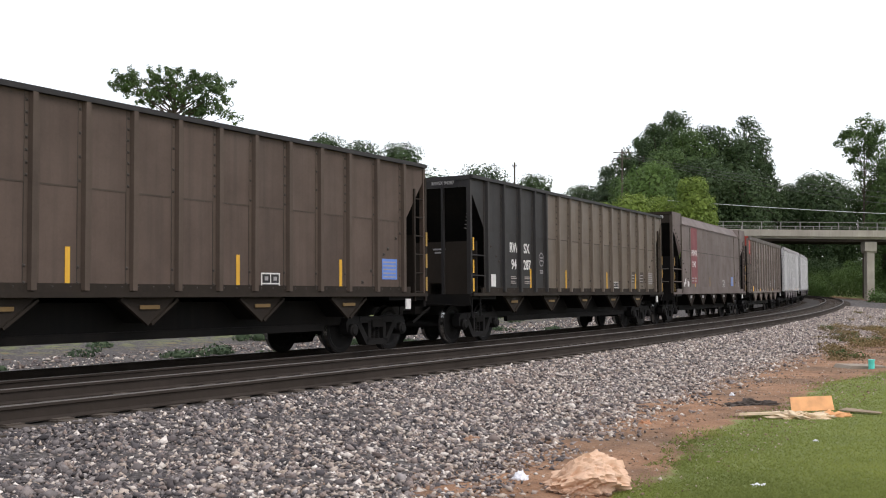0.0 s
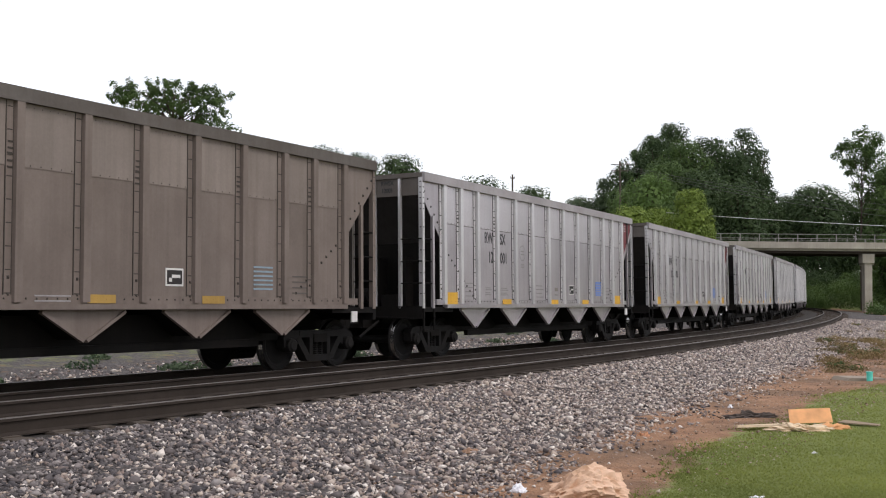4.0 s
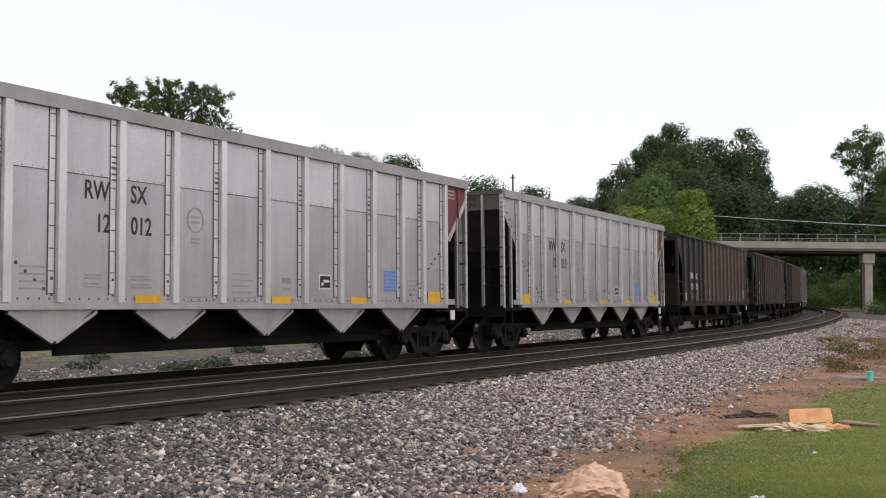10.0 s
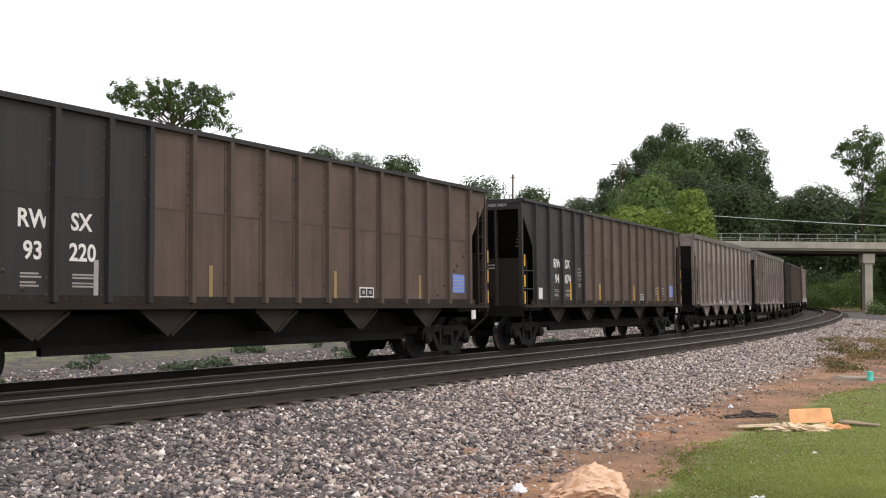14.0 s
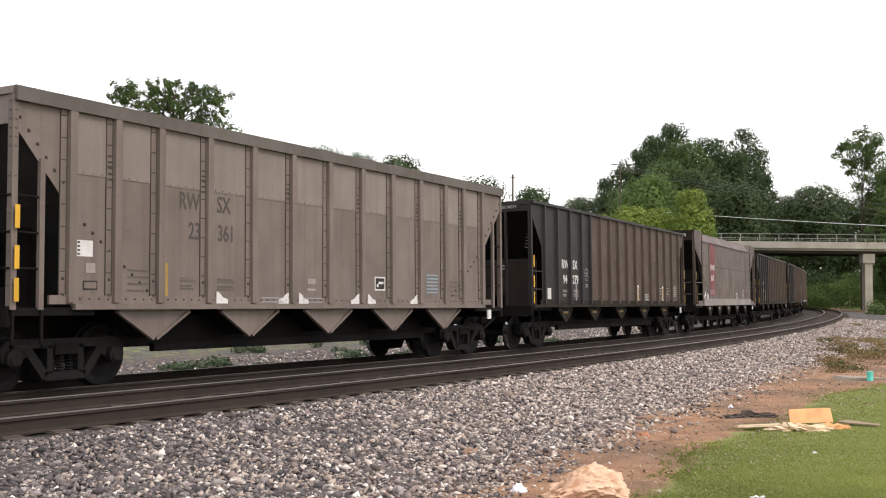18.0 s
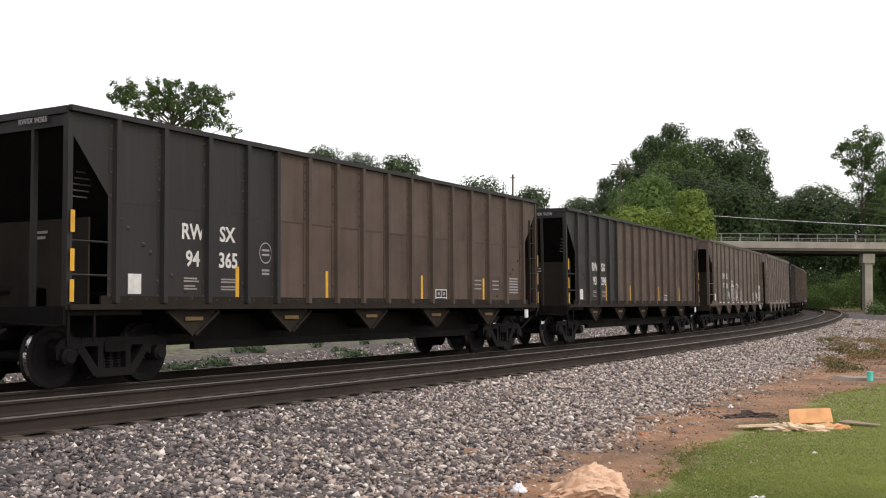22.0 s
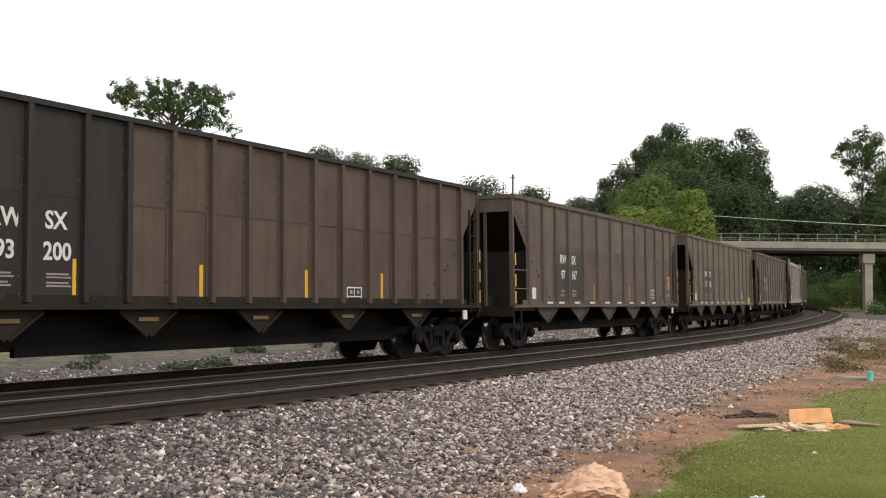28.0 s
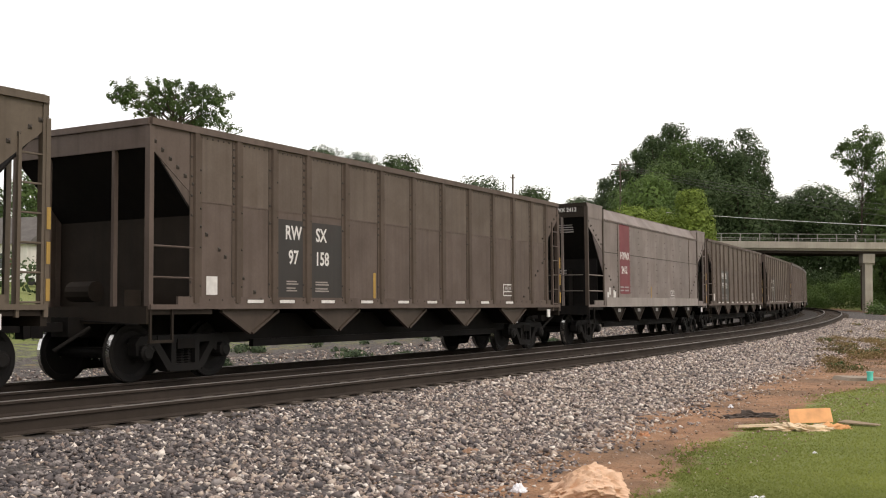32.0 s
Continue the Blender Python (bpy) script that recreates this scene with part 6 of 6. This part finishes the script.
def crumple(name, px, py, w, dep, h, mat, label, category, seed, detail=5, sharp=0.5):
    """A crumpled heap: a folded, creased sheet standing in facets."""
    x, y, z = spot(px, py)
    rng = random.Random(seed)
    bm = bmesh.new()
    bmesh.ops.create_icosphere(bm, subdivisions=5 if w > 0.5 else 4, radius=1)
    for v in bm.verts:
        p = v.co.copy()
        q = p + noise.noise_vector(p * 1.7 + Vector((seed, 0, 0))) * 0.5
        f = 0.0
        for o, am in ((1.6, 0.5), (3.6, 0.3), (8.0, 0.14)):
            f += am * (0.5 - 2.0 * abs(noise.noise(q * o + Vector((seed * 3.1, 0, o)))))
        k = 0.85 + f * sharp * 1.6
        v.co = Vector((p.x * w / 2 * k, p.y * dep / 2 * k, max(-0.02, p.z * h * k * (0.75 + 0.5 * noise.noise(Vector((p.x * 2.2, p.y * 2.2, seed)))))))
    me = bpy.data.meshes.new(name)
    bm.to_mesh(me)
    bm.free()
    me.materials.append(mat)
    me.polygons.foreach_set("use_smooth", np.full(len(me.polygons), w < 0.5, dtype=bool))
    ob = new(name, me)
    ob.matrix_basis = pose(x, y, z - 0.005)
    return tagged(ob, label, category)


def build_paper():
    """A large wad: flat folds cut by creases, with a long low end."""
    x, y, z = spot(1030, 884)
    rng = random.Random(8)
    cuts = []
    for _ in range(34):
        nrm = Vector((rng.gauss(0, 1), rng.gauss(0, 1), rng.gauss(0.2, 1))).normalized()
        cuts.append((nrm, rng.uniform(0.7, 1.0)))
    bm = bmesh.new()
    bmesh.ops.create_icosphere(bm, subdivisions=5, radius=1)
    for v in bm.verts:
        p = v.co.copy()
        q = p + noise.noise_vector(p * 2.1) * 0.22
        k = min([1.08] + [h / nrm.dot(q) for nrm, h in cuts if nrm.dot(q) > 0.05])
        k *= 1 + 0.34 * (0.3 - abs(noise.noise(q * 2.4))) + 0.22 * (0.3 - abs(noise.noise(q * 5.5))) + 0.08 * (0.3 - abs(noise.noise(q * 12.0)))
        rise = float(np.interp(p.x, [-1.0, -0.55, 0.1, 0.35, 0.75, 1.0], [0.2, 0.5, 0.95, 0.98, 0.85, 0.6]))
        v.co = Vector((p.x * 0.39 * k, p.y * 0.27 * k, max(-0.02, 0.10 + p.z * 0.25 * k * rise - 0.10 * (1 - rise))))
    me = bpy.data.meshes.new("crumpled_paper")
    bm.to_mesh(me)
    bm.free()
    me.materials.append(PAPER)
    ob = tagged(new("crumpled_paper", me), "large crumpled wad of tan wrapping paper", "paper")
    ob.matrix_basis = pose(x, y, z - 0.005, 0, 0, -8)


build_paper()
crumple("crumpled_bag", 917, 868, 0.15, 0.13, 0.09, LITTER, "small crumpled white plastic bag", "litter", 5)
crumple("charred_branch", 1326, 738, 0.78, 0.2, 0.12, CHAR, "dark charred piece of wood", "wood", 7)
crumple("paper_scrap", 1290, 720, 0.08, 0.06, 0.06, LITTER, "small white scrap of paper", "litter", 8)
crumple("paper_scrap", 1336, 878, 0.14, 0.08, 0.03, LITTER, "small white scrap of paper", "litter", 9)
crumple("paper_scrap", 1437, 800, 0.06, 0.06, 0.03, LITTER, "small white scrap of paper", "litter", 10)
crumple("clay_lump", 1137, 770, 0.16, 0.12, 0.07, plain("orange_clay", (0.45, 0.22, 0.12), 0.9), "lump of orange clay", "stone", 11)
crumple("clay_lump", 832, 800, 0.2, 0.14, 0.07, plain("brown_clay", (0.33, 0.20, 0.13), 0.9), "lump of brown clay on the stones", "stone", 12)


def sheet(name, px, py, outline, mat, label, turn=0.0, lift=0.01, tilt=0.0, thick=0.012):
    x, y, z = spot(px, py)
    sh = Shape()
    k = len(outline)
    rng = random.Random(px)
    up = [rng.uniform(0, 0.03) for _ in outline]
    sh.add([(a, b, u) for (a, b), u in zip(outline, up)] + [(a, b, u + thick) for (a, b), u in zip(outline, up)],
           [tuple(range(k - 1, -1, -1)), tuple(range(k, 2 * k))] + [(i, (i + 1) % k, (i + 1) % k + k, i + k) for i in range(k)])
    ob = new(name, sh.mesh(name, mat))
    ob.matrix_basis = pose(x, y, z + lift, tilt, 0, turn)
    return tagged(ob, label, "cardboard")


sheet("orange_carton", 1431, 752, [(-0.27, 0), (0.28, 0.02), (0.27, 0.21), (-0.26, 0.19)], ORANGE, "torn flap of orange paperboard", 0, 0.02, 62)
crumple("flattened_carton", 1412, 760, 0.72, 0.3, 0.10, CREAM, "flattened and crumpled pale cardboard on the grass", "cardboard", 15, 5, 0.8)
crumple("flattened_carton", 1466, 757, 0.42, 0.22, 0.09, ORANGE, "crumpled torn edge of orange paperboard", "cardboard", 18, 5, 0.8)
sheet("cardboard_strip", 1340, 757, [(-0.34, -0.16), (-0.32, -0.28), (0.30, 0.02), (0.28, 0.16)], CREAM, "narrow torn strip of pale cardboard", -4, 0.02, 0, 0.03)
sheet("cardboard_strip", 1500, 752, [(-0.12, 0.12), (0.03, 0.24), (0.34, -0.12), (0.27, -0.22)], DAMP, "brown torn strip of damp cardboard", 0, 0.015)


def build_slab():
    x, y, z = spot(1519, 672)
    b = tagged(new("concrete_slab", Shape().prism([(-0.46, -0.05), (0.44, -0.05), (0.40, 0.055), (-0.36, 0.07)], -0.3, 0.4).mesh("concrete_slab", SLABGREY)), "flat grey concrete slab in the grass", "slab")
    b.matrix_basis = pose(x, y, z, 0, 0, 6)
    p = tagged(new("marker_pipe", Shape().bar((0, 0, 0), (0, 0, 0.21), 0.06, 14).bar((0, 0, 0.2), (0, 0, 0.225), 0.07, 14).mesh("marker_pipe", TEAL)), "short turquoise plastic marker pipe", "pipe")
    p.matrix_basis = pose(x + 0.03, y - 0.42, z - 0.02)


build_slab()
DRY = leaf_material("dry_brown_leaves", (0.15, 0.105, 0.052), (0.25, 0.185, 0.095))
rngd = random.Random(31)
dry = []
for i in range(46):
    px = rngd.uniform(1455, 1620)
    x, y, z = spot(px, rngd.uniform(575, 650) if px > 1500 else rngd.uniform(600, 660))
    dry.append((x, y, rngd.uniform(0.25, 0.7), rngd.uniform(0.06, 0.22)))
thicket("dry_weeds", dry, 13000, 0.045, DRY, "dry brown weeds on bare soil beside the lawn", 71, 0.35)
thicket("dry_weeds", [(x + 0.3, y + 0.5, r * 0.8, h) for x, y, r, h in dry[::5]], 1400, 0.06, LEAF_MID, "sparse green weeds among dry growth", 72, 0.4)

# ---- mown grass ----


def build_lawn():
    rng = np.random.default_rng(21)
    k = 150000
    u = rng.random(k)
    y = 7.6 + 22 * u ** 1.7
    x = (rng.uniform(1080, 1640, k) - 784) / LENS * y
    s, d = nearest(x, y)
    edge = lawn_edge(s) + 0.07 * np.sin(x * 4.3) + 0.06 * np.sin(y * 5.1 + 1)
    ok = (d > edge) | ((d > edge - 0.25) & (rng.random(k) < 0.2))
    x, y = x[ok], y[ok]
    k = len(x)
    z = ground_z(x, y)
    a = rng.uniform(0, math.tau, k)
    h = rng.uniform(0.008, 0.020, k)
    w = rng.uniform(0.004, 0.009, k) * (1 + y / 18)
    lx, ly = rng.normal(0, 0.025, k), rng.normal(0, 0.025, k)
    v = np.stack([np.stack([x - np.cos(a) * w, y - np.sin(a) * w, z - 0.01], -1), np.stack([x + np.cos(a) * w, y + np.sin(a) * w, z - 0.01], -1),
                  np.stack([x + lx, y + ly, z + h], -1)], 1).reshape(-1, 3)
    m = leaf_material("grass_blade", (0.20, 0.235, 0.062), (0.245, 0.275, 0.088), 0.5)
    soup("lawn", v, np.arange(3 * k).reshape(-1, 3), [m], None, "stuff", "short mown green grass", "grass")


build_lawn()

# ---- what moves ----


def motions():
    times = sorted([0.5 * i for i in range(65)] + [16.8, 16.9, 17.03, 17.1, 17.17, 17.3, 17.4])
    for (s, car) in TRAIN:
        kind_len = LENGTHS[car.name]
        walk(car, [(t, car_pose(s - gone(t), kind_len)) for t in times])
    starts = {car.name: s for s, car in TRAIN}
    for ob, car, ax in AXLES:
        s0 = starts[car.name]
        rows = [(i / FPS) for i in range(0, 961) if -26 < s0 - gone(i / FPS) < 45]
        if not rows:
            rows = [0.0]
        if rows[0] > 0:
            rows = [0.0] + rows
        if rows[-1] < 32:
            rows = rows + [32.0]
        d0 = gone(rows[1] if len(rows) > 1 else 0)
        d1 = gone(rows[-2] if len(rows) > 2 else 32)
        walk(ob, [(t, pose(ax, 0, WHEEL_R) @ Matrix.Rotation(-(min(max(gone(t), d0), d1) - d0) / WHEEL_R, 4, "Y")) for t in rows])
    road = 9.0 + 0.02

    def on_road(x):
        return pose(x * (BRIDGE_Y + 6.5) / (BRIDGE_Y + 3.0), BRIDGE_Y + 6.5, road - math.tan(radians(0.55)) * x, 0, 0.55, 0)
    walk(PICKUP, [(0, on_road(-6)), (13.2, on_road(-6)), (13.6, on_road(-5)), (19, on_road(42.8)), (20, on_road(51.9)), (25, on_road(96)), (25.6, on_road(98)), (32, on_road(98))])


LENGTHS = {car.name: max(p.matrix_basis.translation.x for p in car.children if p.name.startswith("bogie")) + 1.25 for s, car in TRAIN}
motions()
